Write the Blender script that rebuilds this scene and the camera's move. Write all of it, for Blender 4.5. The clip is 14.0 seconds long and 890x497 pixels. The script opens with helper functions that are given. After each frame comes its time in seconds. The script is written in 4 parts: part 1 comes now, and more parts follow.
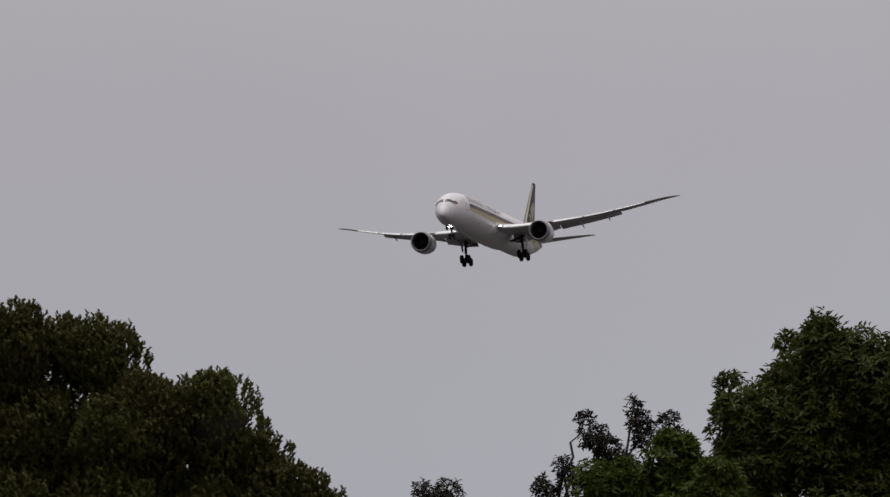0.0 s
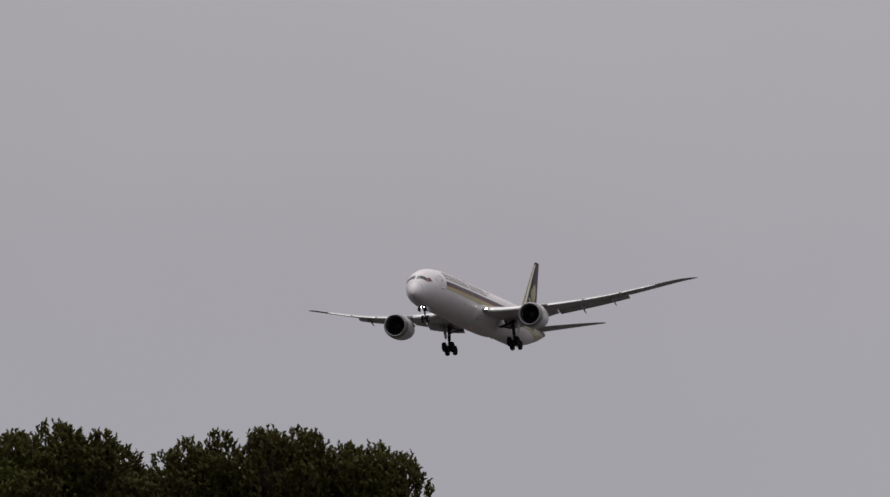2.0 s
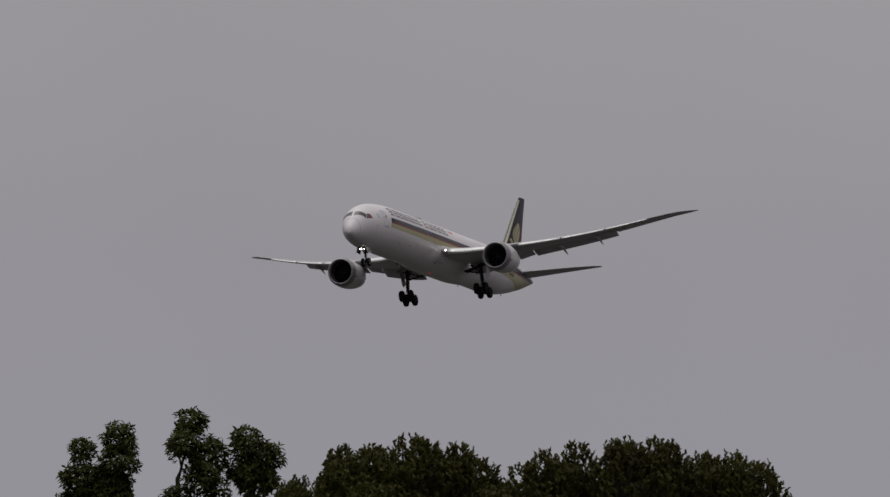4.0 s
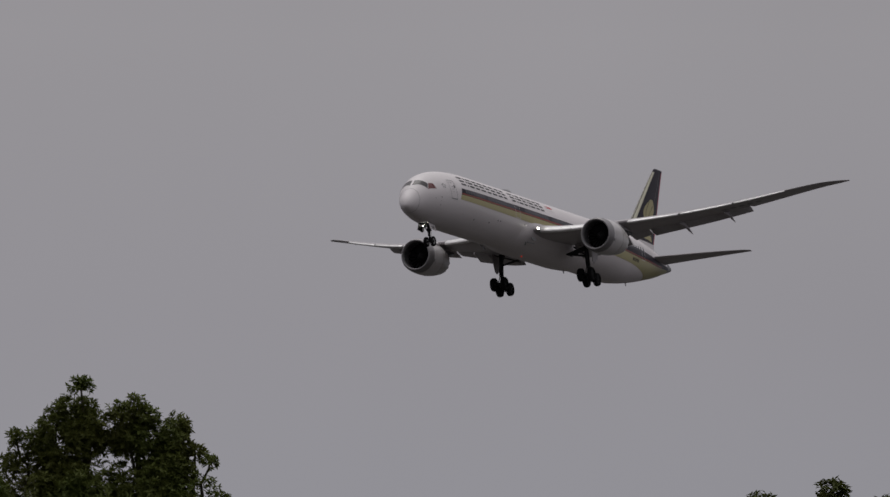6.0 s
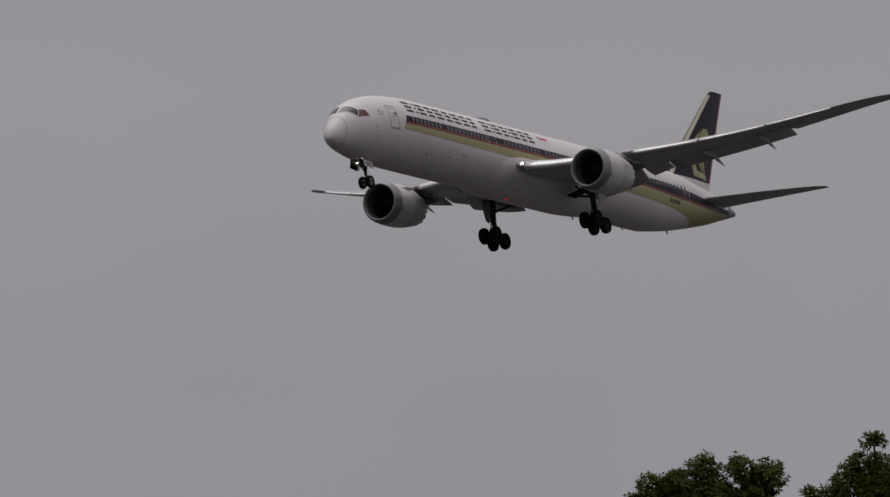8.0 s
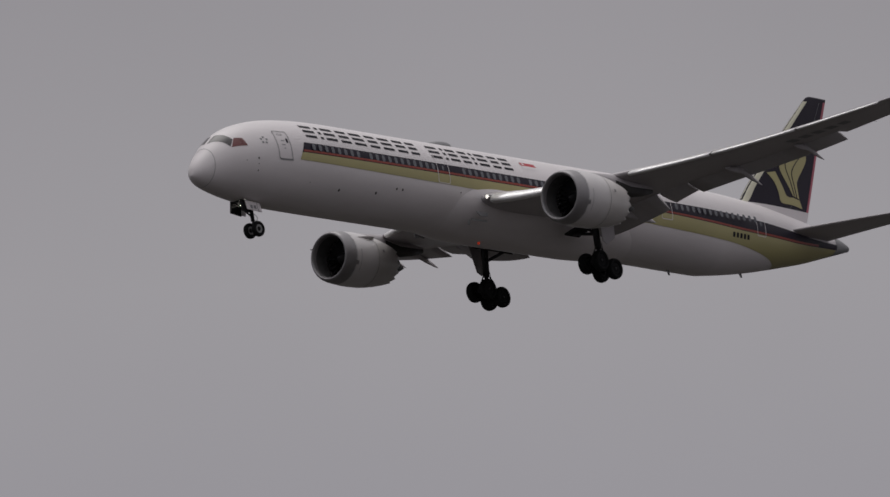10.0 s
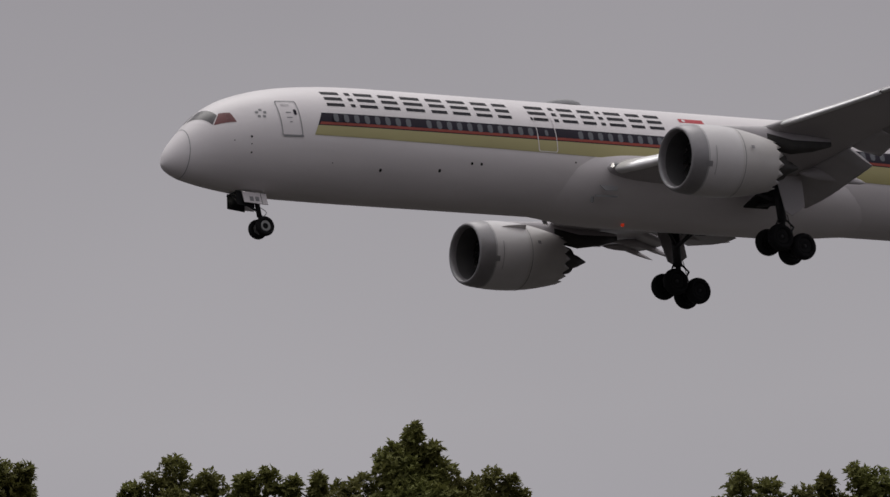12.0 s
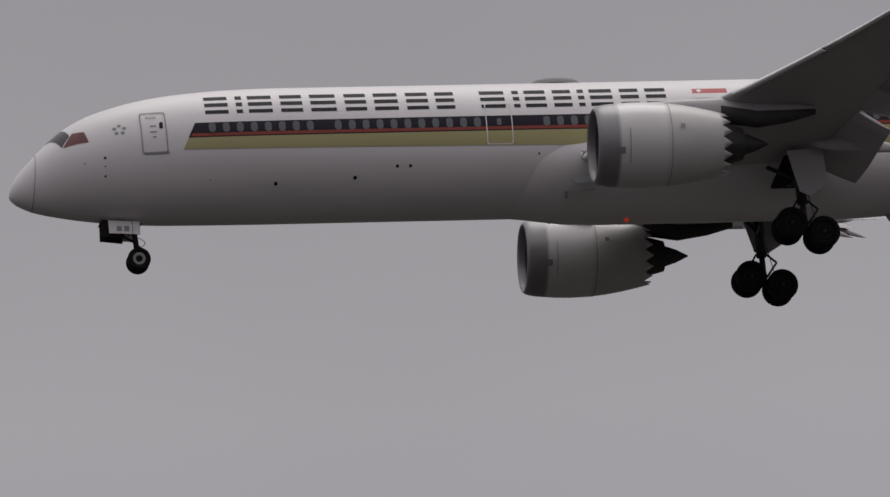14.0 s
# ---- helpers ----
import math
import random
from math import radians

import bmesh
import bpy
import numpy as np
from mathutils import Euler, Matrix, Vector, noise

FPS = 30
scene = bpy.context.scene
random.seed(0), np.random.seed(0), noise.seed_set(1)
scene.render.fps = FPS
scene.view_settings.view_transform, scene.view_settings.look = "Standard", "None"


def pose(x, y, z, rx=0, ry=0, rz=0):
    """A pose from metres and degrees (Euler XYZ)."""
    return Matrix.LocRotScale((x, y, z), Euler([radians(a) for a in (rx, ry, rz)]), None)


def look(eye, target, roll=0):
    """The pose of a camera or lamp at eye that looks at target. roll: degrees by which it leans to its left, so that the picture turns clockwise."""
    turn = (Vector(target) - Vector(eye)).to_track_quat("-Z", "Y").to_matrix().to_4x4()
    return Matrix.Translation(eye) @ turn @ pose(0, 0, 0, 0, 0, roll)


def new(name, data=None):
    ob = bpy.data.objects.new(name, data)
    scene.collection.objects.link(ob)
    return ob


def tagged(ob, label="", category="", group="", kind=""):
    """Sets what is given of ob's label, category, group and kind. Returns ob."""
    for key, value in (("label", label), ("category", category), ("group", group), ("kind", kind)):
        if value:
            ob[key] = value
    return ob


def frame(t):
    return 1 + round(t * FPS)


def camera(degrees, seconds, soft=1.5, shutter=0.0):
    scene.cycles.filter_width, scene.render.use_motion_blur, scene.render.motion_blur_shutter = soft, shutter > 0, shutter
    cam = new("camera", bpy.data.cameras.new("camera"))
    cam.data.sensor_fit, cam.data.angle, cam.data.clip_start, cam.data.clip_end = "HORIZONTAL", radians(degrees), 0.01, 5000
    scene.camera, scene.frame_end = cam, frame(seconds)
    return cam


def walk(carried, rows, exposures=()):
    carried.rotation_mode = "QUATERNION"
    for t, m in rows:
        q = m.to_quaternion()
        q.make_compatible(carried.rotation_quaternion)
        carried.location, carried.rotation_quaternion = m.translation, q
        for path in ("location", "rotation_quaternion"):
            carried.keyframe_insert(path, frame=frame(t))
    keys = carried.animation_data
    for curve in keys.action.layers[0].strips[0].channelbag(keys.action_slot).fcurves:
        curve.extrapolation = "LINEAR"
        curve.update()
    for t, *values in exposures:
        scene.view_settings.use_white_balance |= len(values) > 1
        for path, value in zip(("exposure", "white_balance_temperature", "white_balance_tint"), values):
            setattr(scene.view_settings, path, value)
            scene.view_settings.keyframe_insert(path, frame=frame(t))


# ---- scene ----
# The camera stands on the spot at eye height and is panned by hand after an airliner on its approach.
EYE = Vector((0, 0, 1.6))


def aim(az, el, roll):
    """Camera pose at EYE: az in degrees from -y towards +x, el above the horizon, roll."""
    a, e, r = radians(az), radians(el), radians(roll)
    fwd = Vector((math.sin(a) * math.cos(e), -math.cos(a) * math.cos(e), math.sin(e)))
    right = Vector((-math.cos(a), -math.sin(a), 0))
    up = right.cross(fwd)
    right, up = right * math.cos(r) + up * math.sin(r), up * math.cos(r) - right * math.sin(r)
    m = Matrix((right, up, -fwd)).transposed().to_4x4()
    m.translation = EYE
    return m


PAN = [
    (0.00, -76.087, 6.999, -0.82),
    (0.50, -74.981, 6.942, -0.26),
    (1.00, -75.067, 6.404, 0.15),
    (1.50, -73.608, 7.213, 0.31),
    (2.00, -73.833, 8.062, 0.42),
    (2.50, -72.620, 7.701, 0.04),
    (3.00, -72.370, 7.420, 1.53),
    (3.50, -71.518, 7.897, 0.90),
    (3.70, -71.569, 8.052, -0.01),
    (4.22, -70.542, 8.230, 0.18),
    (4.75, -69.429, 8.420, 0.38),
    (5.28, -68.215, 8.624, 0.56),
    (5.80, -66.885, 8.840, 0.76),
    (6.00, -65.905, 8.678, 0.48),
    (6.50, -63.637, 8.836, 0.50),
    (7.00, -63.086, 9.054, 0.38),
    (7.50, -61.695, 8.991, 0.37),
    (7.70, -60.771, 8.981, -0.11),
    (8.22, -58.787, 9.297, -0.59),
    (8.75, -56.539, 9.636, -1.07),
    (9.28, -53.995, 9.992, -1.54),
    (9.80, -51.093, 10.370, -2.02),
    (10.00, -49.946, 10.610, -2.40),
    (10.50, -47.052, 11.309, -3.32),
    (11.00, -42.205, 11.727, -4.04),
    (11.50, -38.225, 11.198, -3.49),
    (12.00, -32.812, 11.673, -3.18),
    (12.50, -27.751, 12.153, -3.39),
    (13.00, -21.355, 12.227, -3.45),
    (13.50, -15.231, 11.663, -2.63),
    (14.00, -8.639, 11.633, -3.09)
]
EXPOSURES = [(0.0, 0.14), (0.5, -0.04), (1.0, -0.06), (1.5, 0.20), (2.0, 0.06), (2.5, -0.06), (3.5, -0.22), (6.0, -0.33), (6.5, -0.30), (7.5, -0.30), (10.0, -0.25), (11.0, -0.05), (11.5, -0.03), (12.5, -0.06), (13.0, -0.10), (14.0, -0.14)]
cam = camera(7.013, 14.0, soft=1.5)
walk(cam, [(t, aim(a, e, r)) for t, a, e, r in PAN], EXPOSURES)


def spot(az, d, z=0.0):
    a = radians(az)
    return Vector((math.sin(a) * d, -math.cos(a) * d, z))


# ---- world and sun: a bright overcast sky ----
SUN_EL, SUN_AZ = 72.0, -20.0


def overcast():
    world = bpy.data.worlds.new("overcast_sky")
    scene.world = world
    world.use_nodes = True
    nt = world.node_tree
    nt.nodes.clear()
    out = nt.nodes.new("ShaderNodeOutputWorld")
    bg = nt.nodes.new("ShaderNodeBackground")
    sky = nt.nodes.new("ShaderNodeTexSky")
    sky.sky_type = "NISHITA"
    sky.sun_disc = False
    sky.sun_elevation = radians(SUN_EL)
    sky.sun_rotation = radians(SUN_AZ)
    sky.air_density, sky.dust_density = 1.0, 4.0
    dim = nt.nodes.new("ShaderNodeMix")
    dim.data_type, dim.blend_type = "RGBA", "MULTIPLY"
    dim.inputs[0].default_value = 1.0
    dim.inputs[7].default_value = (0.08, 0.08, 0.08, 1)
    nt.links.new(sky.outputs[0], dim.inputs[6])
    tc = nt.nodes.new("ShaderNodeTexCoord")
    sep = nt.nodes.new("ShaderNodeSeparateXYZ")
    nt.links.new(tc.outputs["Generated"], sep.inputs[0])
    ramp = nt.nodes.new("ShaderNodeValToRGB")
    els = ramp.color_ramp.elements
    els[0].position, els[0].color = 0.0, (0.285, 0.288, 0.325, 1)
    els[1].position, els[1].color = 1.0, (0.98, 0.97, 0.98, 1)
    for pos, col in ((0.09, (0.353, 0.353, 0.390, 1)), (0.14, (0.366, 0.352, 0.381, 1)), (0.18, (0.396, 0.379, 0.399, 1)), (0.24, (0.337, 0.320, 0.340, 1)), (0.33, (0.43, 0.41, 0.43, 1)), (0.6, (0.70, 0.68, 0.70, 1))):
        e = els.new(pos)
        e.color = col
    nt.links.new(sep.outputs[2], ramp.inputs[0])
    noi = nt.nodes.new("ShaderNodeTexNoise")
    noi.inputs["Scale"].default_value = 9.0
    noi.inputs["Detail"].default_value = 3.0
    noi.inputs["Roughness"].default_value = 0.45
    nt.links.new(tc.outputs["Generated"], noi.inputs["Vector"])
    rng = nt.nodes.new("ShaderNodeMapRange")
    rng.inputs["To Min"].default_value, rng.inputs["To Max"].default_value = 0.90, 1.10
    nt.links.new(noi.outputs[0], rng.inputs[0])
    cloud = nt.nodes.new("ShaderNodeMix")
    cloud.data_type, cloud.blend_type = "RGBA", "MULTIPLY"
    cloud.inputs[0].default_value = 1.0
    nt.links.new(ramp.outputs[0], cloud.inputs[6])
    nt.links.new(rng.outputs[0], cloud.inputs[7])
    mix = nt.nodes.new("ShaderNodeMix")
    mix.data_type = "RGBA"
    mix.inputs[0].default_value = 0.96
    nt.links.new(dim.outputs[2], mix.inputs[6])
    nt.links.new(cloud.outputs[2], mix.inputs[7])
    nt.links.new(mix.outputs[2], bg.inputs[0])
    nt.links.new(bg.outputs[0], out.inputs[0])


overcast()
lamp = bpy.data.lights.new("sun", "SUN")
lamp.energy, lamp.angle, lamp.color = 1.05, radians(40), (1.0, 0.97, 0.94)
sun = new("sun", lamp)
sun.matrix_world = look(spot(SUN_AZ, 100, 100 * math.tan(radians(SUN_EL))), (0, 0, 0))


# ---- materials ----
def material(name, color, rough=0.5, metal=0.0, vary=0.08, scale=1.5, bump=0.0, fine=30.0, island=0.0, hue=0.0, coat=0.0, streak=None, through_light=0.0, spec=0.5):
    """A surface with stains at one scale and grain at another; island varies joined pieces."""
    m = bpy.data.materials.new(name)
    m.use_nodes = True
    nt = m.node_tree
    b = nt.nodes["Principled BSDF"]
    b.inputs["Metallic"].default_value = metal
    b.inputs["Coat Weight"].default_value = coat
    b.inputs["Specular IOR Level"].default_value = 0.2 if island else spec
    tc = nt.nodes.new("ShaderNodeTexCoord")
    vec = tc.outputs["Object"]
    if streak:
        mp = nt.nodes.new("ShaderNodeMapping")
        mp.inputs["Scale"].default_value = streak
        nt.links.new(vec, mp.inputs[0])
        vec = mp.outputs[0]
    n1 = nt.nodes.new("ShaderNodeTexNoise")
    n1.inputs["Scale"].default_value, n1.inputs["Detail"].default_value = scale, 5.0
    n2 = nt.nodes.new("ShaderNodeTexNoise")
    n2.inputs["Scale"].default_value, n2.inputs["Detail"].default_value = fine, 2.0
    nt.links.new(vec, n1.inputs["Vector"])
    nt.links.new(tc.outputs["Object"], n2.inputs["Vector"])
    add = nt.nodes.new("ShaderNodeMath")
    add.operation = "MULTIPLY_ADD"
    add.inputs[1].default_value = 0.35
    nt.links.new(n2.outputs[0], add.inputs[0])
    nt.links.new(n1.outputs[0], add.inputs[2])
    val = nt.nodes.new("ShaderNodeMapRange")
    val.inputs["From Min"].default_value, val.inputs["From Max"].default_value = 0.35, 1.0
    val.inputs["To Min"].default_value, val.inputs["To Max"].default_value = 1 - vary, 1 + vary
    nt.links.new(add.outputs[0], val.inputs[0])
    hsv = nt.nodes.new("ShaderNodeHueSaturation")
    hsv.inputs["Color"].default_value = (*color, 1)
    last = val.outputs[0]
    if island:
        geo = nt.nodes.new("ShaderNodeNewGeometry")
        isl = nt.nodes.new("ShaderNodeMapRange")
        isl.inputs["To Min"].default_value, isl.inputs["To Max"].default_value = 1 - island, 1 + island
        nt.links.new(geo.outputs["Random Per Island"], isl.inputs[0])
        mul = nt.nodes.new("ShaderNodeMath")
        mul.operation = "MULTIPLY"
        nt.links.new(isl.outputs[0], mul.inputs[0])
        nt.links.new(last, mul.inputs[1])
        last = mul.outputs[0]
        if hue:
            hr = nt.nodes.new("ShaderNodeMapRange")
            hr.inputs["From Min"].default_value, hr.inputs["From Max"].default_value = 0.3, 0.7
            hr.inputs["To Min"].default_value, hr.inputs["To Max"].default_value = 0.5 - hue, 0.5 + hue
            nt.links.new(n1.outputs[0], hr.inputs[0])
            nt.links.new(hr.outputs[0], hsv.inputs["Hue"])
    nt.links.new(last, hsv.inputs["Value"])
    nt.links.new(hsv.outputs[0], b.inputs["Base Color"])
    rr = nt.nodes.new("ShaderNodeMapRange")
    rr.inputs["To Min"].default_value, rr.inputs["To Max"].default_value = max(0.02, rough - 0.08), min(1.0, rough + 0.08)
    nt.links.new(n1.outputs[0], rr.inputs[0])
    nt.links.new(rr.outputs[0], b.inputs["Roughness"])
    if bump:
        bp = nt.nodes.new("ShaderNodeBump")
        bp.inputs["Strength"].default_value, bp.inputs["Distance"].default_value = bump, 0.01
        nt.links.new(n2.outputs[0], bp.inputs["Height"])
        nt.links.new(bp.outputs[0], b.inputs["Normal"])
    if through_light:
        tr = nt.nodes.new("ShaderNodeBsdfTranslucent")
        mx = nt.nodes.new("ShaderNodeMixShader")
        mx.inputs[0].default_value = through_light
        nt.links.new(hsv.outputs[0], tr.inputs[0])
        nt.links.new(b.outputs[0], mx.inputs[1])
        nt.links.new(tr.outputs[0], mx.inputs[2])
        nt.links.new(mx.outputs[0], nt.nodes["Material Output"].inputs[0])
    return m


def glow(name, color, strength):
    m = bpy.data.materials.new(name)
    m.use_nodes = True
    b = m.node_tree.nodes["Principled BSDF"]
    b.inputs["Base Color"].default_value = (*color, 1)
    b.inputs["Emission Color"].default_value = (*color, 1)
    b.inputs["Emission Strength"].default_value = strength
    return m


WHITE = material("white_paint", (0.675, 0.638, 0.652), 0.45, vary=0.10, scale=0.6, streak=(0.25, 1, 1))
RADOME = material("radome_paint", (0.78, 0.77, 0.76), 0.4, vary=0.04, scale=2)
GREY = material("wing_grey", (0.415, 0.39, 0.405), 0.42, vary=0.09, scale=0.5, streak=(0.3, 1, 1))
PALE = material("leading_edge_metal", (0.84, 0.83, 0.83), 0.3, 0.25, vary=0.06, scale=2)
FLAPGREY = material("flap_grey", (0.43, 0.41, 0.425), 0.45, vary=0.10, scale=0.8, streak=(0.3, 2, 1))
SEAM = material("seam_grey", (0.24, 0.24, 0.25), 0.6, vary=0.1)
NAVY = material("navy_paint", (0.013, 0.009, 0.020), 0.45, vary=0.15, scale=1, spec=0.2)
ORANGE = material("orange_paint", (0.26, 0.045, 0.030), 0.4, vary=0.1, spec=0.3)
PALEGOLD = material("pale_gold_paint", (0.58, 0.56, 0.44), 0.4, vary=0.06)
GOLD = material("gold_paint", (0.37, 0.332, 0.152), 0.4, vary=0.07, scale=0.8, streak=(0.25, 1, 1))
TITLE = material("title_paint", (0.011, 0.010, 0.016), 0.6, vary=0.15, spec=0.2)
PINK = material("crimson_paint", (0.42, 0.09, 0.13), 0.4)
RED = material("red_paint", (0.40, 0.022, 0.035), 0.4, spec=0.3)
PANE = material("cabin_window", (0.115, 0.12, 0.14), 0.25, vary=0.35, scale=0.4)
GLASS = material("cockpit_glass", (0.035, 0.03, 0.035), 0.3, vary=0.2)
AMBER = material("coated_cockpit_glass", (0.13, 0.028, 0.03), 0.3, vary=0.2)
LIP = material("inlet_lip_metal", (0.25, 0.24, 0.25), 0.42, 0.4, vary=0.1, scale=2)
NACELLE_REAR = material("rear_cowl_paint", (0.52, 0.495, 0.487), 0.4, vary=0.08, scale=0.9, coat=0.1)
NACELLE = material("nacelle_paint", (0.58, 0.556, 0.562), 0.35, vary=0.06, scale=0.9, coat=0.2)
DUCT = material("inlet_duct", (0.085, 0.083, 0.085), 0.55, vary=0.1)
FAN = material("fan_blade", (0.02, 0.02, 0.022), 0.5, 0.3)
HOT = material("exhaust_metal", (0.05, 0.047, 0.045), 0.5, 0.5, vary=0.25, scale=3)
RUBBER = material("tyre_rubber", (0.009, 0.009, 0.010), 0.8, vary=0.2, scale=6, spec=0.15)
STEEL = material("gear_steel", (0.022, 0.022, 0.025), 0.55, 0.2, vary=0.2, scale=4)
HUB = material("wheel_hub", (0.22, 0.22, 0.22), 0.4, 0.4)
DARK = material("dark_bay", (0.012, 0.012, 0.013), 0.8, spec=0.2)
LIGHT = glow("landing_light_lens", (1.0, 0.95, 0.85), 26.0)
BEACON = glow("red_beacon_lens", (0.8, 0.06, 0.02), 0.25)
BARK = material("bark", (0.10, 0.085, 0.065), 0.9, vary=0.3, scale=8, bump=0.6, fine=60)
PURPLE_BARK = material("young_bark", (0.09, 0.075, 0.06), 0.9, vary=0.3, scale=8, bump=0.5, fine=60)
# crown cores: the dark of the hollows is put into this colour
CORE_SHADE = material("crown_core_shade", (0.035, 0.03, 0.02), 0.95, vary=0.4, scale=6, bump=0.8, fine=40, spec=0.1)
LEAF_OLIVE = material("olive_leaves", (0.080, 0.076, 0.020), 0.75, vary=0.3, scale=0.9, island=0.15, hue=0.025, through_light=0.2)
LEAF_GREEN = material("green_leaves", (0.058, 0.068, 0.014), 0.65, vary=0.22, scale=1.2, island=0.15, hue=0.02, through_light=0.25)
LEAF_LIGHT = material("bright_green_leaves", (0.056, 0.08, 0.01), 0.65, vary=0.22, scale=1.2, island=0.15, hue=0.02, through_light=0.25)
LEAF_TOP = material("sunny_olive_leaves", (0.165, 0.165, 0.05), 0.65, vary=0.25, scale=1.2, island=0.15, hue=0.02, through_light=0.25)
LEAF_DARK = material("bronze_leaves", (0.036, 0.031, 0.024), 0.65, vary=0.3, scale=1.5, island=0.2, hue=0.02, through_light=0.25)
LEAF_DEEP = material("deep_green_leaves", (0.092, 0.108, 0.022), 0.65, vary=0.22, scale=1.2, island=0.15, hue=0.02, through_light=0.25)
GRASS = material("grass", (0.026, 0.0235, 0.021), 0.95, vary=0.4, scale=0.15, bump=0.8, fine=3)
FEATHER = material("dark_feathers", (0.04, 0.038, 0.036), 0.8)


# ---- mesh helpers ----
def mesh_data(name, verts, faces, mat, smooth=True):
    me = bpy.data.meshes.new(name)
    me.from_pydata([tuple(v) for v in verts], [], faces)
    for m in (mat if isinstance(mat, (list, tuple)) else [mat]):
        me.materials.append(m)
    if smooth:
        me.polygons.foreach_set("use_smooth", [True] * len(me.polygons))
    me.update()
    return me


def child(name, me, parent, label="", m=None):
    ob = new(name, me)
    ob.parent = parent
    if m is not None:
        ob.matrix_basis = m
    return tagged(ob, label)


def loft(rings, close=True, cap0=False, cap1=False):
    n = len(rings[0])
    v = [p for r in rings for p in r]
    f = []
    for i in range(len(rings) - 1):
        for j in range(n if close else n - 1):
            k = (j + 1) % n
            f.append((i * n + j, i * n + k, (i + 1) * n + k, (i + 1) * n + j))
    if cap0:
        f.append(tuple(range(n))[::-1])
    if cap1:
        f.append(tuple(range((len(rings) - 1) * n, len(rings) * n)))
    return v, f


def merge(*vf):
    V, F = [], []
    for v, f in vf:
        k = len(V)
        V += list(v)
        F += [tuple(i + k for i in q) for q in f]
    return V, F


def tube(a, b, r0, r1=None, n=10):
    a, b = Vector(a), Vector(b)
    r1 = r0 if r1 is None else r1
    d = (b - a).normalized()
    u = d.orthogonal().normalized()
    w = d.cross(u)
    ring = lambda c, r: [c + (u * math.cos(2 * math.pi * k / n) + w * math.sin(2 * math.pi * k / n)) * r for k in range(n)]
    return loft([ring(a, r0), ring(b, r1)], cap0=True, cap1=True)


def lathe(profile, n=48):
    """Profile of (x, r) turned about the x axis."""
    rings = [[Vector((x, r * math.sin(2 * math.pi * k / n), r * math.cos(2 * math.pi * k / n))) for k in range(n)] for x, r in profile]
    return loft(rings)


def plate(corners, thick):
    """A thin slab from a polygon of 3D corners."""
    c = [Vector(p) for p in corners]
    nrm = (c[1] - c[0]).cross(c[2] - c[0]).normalized() * thick / 2
    n = len(c)
    v = [p + nrm for p in c] + [p - nrm for p in c]
    f = [tuple(range(n)), tuple(range(n, 2 * n))[::-1]] + [(i, i + n, (i + 1) % n + n, (i + 1) % n) for i in range(n)]
    return v, f


# ---- airliner: x forward with the nose at 0, y to port, z up from the cabin's axis ----
def curve_of(*pts):
    """Smooth monotone interpolation through (s, value) points."""
    xs, ys = [p[0] for p in pts], [p[1] for p in pts]
    d = [(ys[i + 1] - ys[i]) / (xs[i + 1] - xs[i]) for i in range(len(xs) - 1)]
    m = [d[0]] + [0 if d[i - 1] * d[i] <= 0 else 2 * d[i - 1] * d[i] / (d[i - 1] + d[i]) for i in range(1, len(d))] + [d[-1]]

    def f(x):
        if x <= xs[0]:
            return ys[0]
        if x >= xs[-1]:
            return ys[-1]
        i = max(k for k in range(len(xs) - 1) if xs[k] <= x)
        h = xs[i + 1] - xs[i]
        t = (x - xs[i]) / h
        return (ys[i] * (1 + 2 * t) * (1 - t) ** 2 + m[i] * h * t * (1 - t) ** 2 + ys[i + 1] * t * t * (3 - 2 * t) + m[i + 1] * h * t * t * (t - 1))
    return f


top_z = curve_of((0, -1.46), (0.08, -1.14), (0.3, -0.72), (1.04, 0.13), (1.8, 0.87), (2.5, 1.42), (3.45, 1.93), (4.5, 2.29), (5.75, 2.60), (7, 2.80), (8.2, 2.92), (9.5, 3.01), (12, 3.07), (48, 3.07), (52, 2.98), (57, 2.70), (60, 2.36), (63.2, 1.93), (64.3, 1.73), (67.5, 1.02), (68.0, 0.80))
bot_z = curve_of((0, -1.58), (0.08, -1.7), (0.3, -1.9), (1.04, -2.23), (1.9, -2.43), (3.3, -2.65), (4.5, -2.78), (5.75, -2.86), (7, -2.90), (12, -2.93), (44, -2.93), (51.1, -3.0), (51.4, -2.97), (54, -2.66), (57, -2.2), (60, -1.6), (62.7, -1.04), (65.7, -0.27), (68.0, 0.33))
half_w = curve_of((0, 0.05), (0.08, 0.27), (0.3, 0.56), (1.04, 1.09), (1.8, 1.46), (2.5, 1.75), (3.45, 2.06), (4.5, 2.32), (5.75, 2.55), (7, 2.71), (8.2, 2.80), (9.5, 2.85), (12, 2.885), (46, 2.885), (52, 2.6), (57, 2.12), (62, 1.4), (66, 0.68), (68.0, 0.3))


def skin(s, theta, side=1, off=0.0):
    """A point on the cabin's skin at station s, theta from the crown."""
    t, b, w = top_z(s), bot_z(s), half_w(s)
    zc, h = (t + b) / 2, (t - b) / 2
    n = Vector((0, math.sin(theta) * h, math.cos(theta) * w)).normalized()
    return Vector((-s, side * (w * math.sin(theta) + n.y * off), zc + h * math.cos(theta) + n.z * off))


def theta_at(s, z):
    t, b = top_z(s), bot_z(s)
    return math.acos(max(-1, min(1, (z - (t + b) / 2) / ((t - b) / 2))))


def on_skin(s, z, side=1, off=0.012):
    return skin(s, theta_at(s, z), side, off)


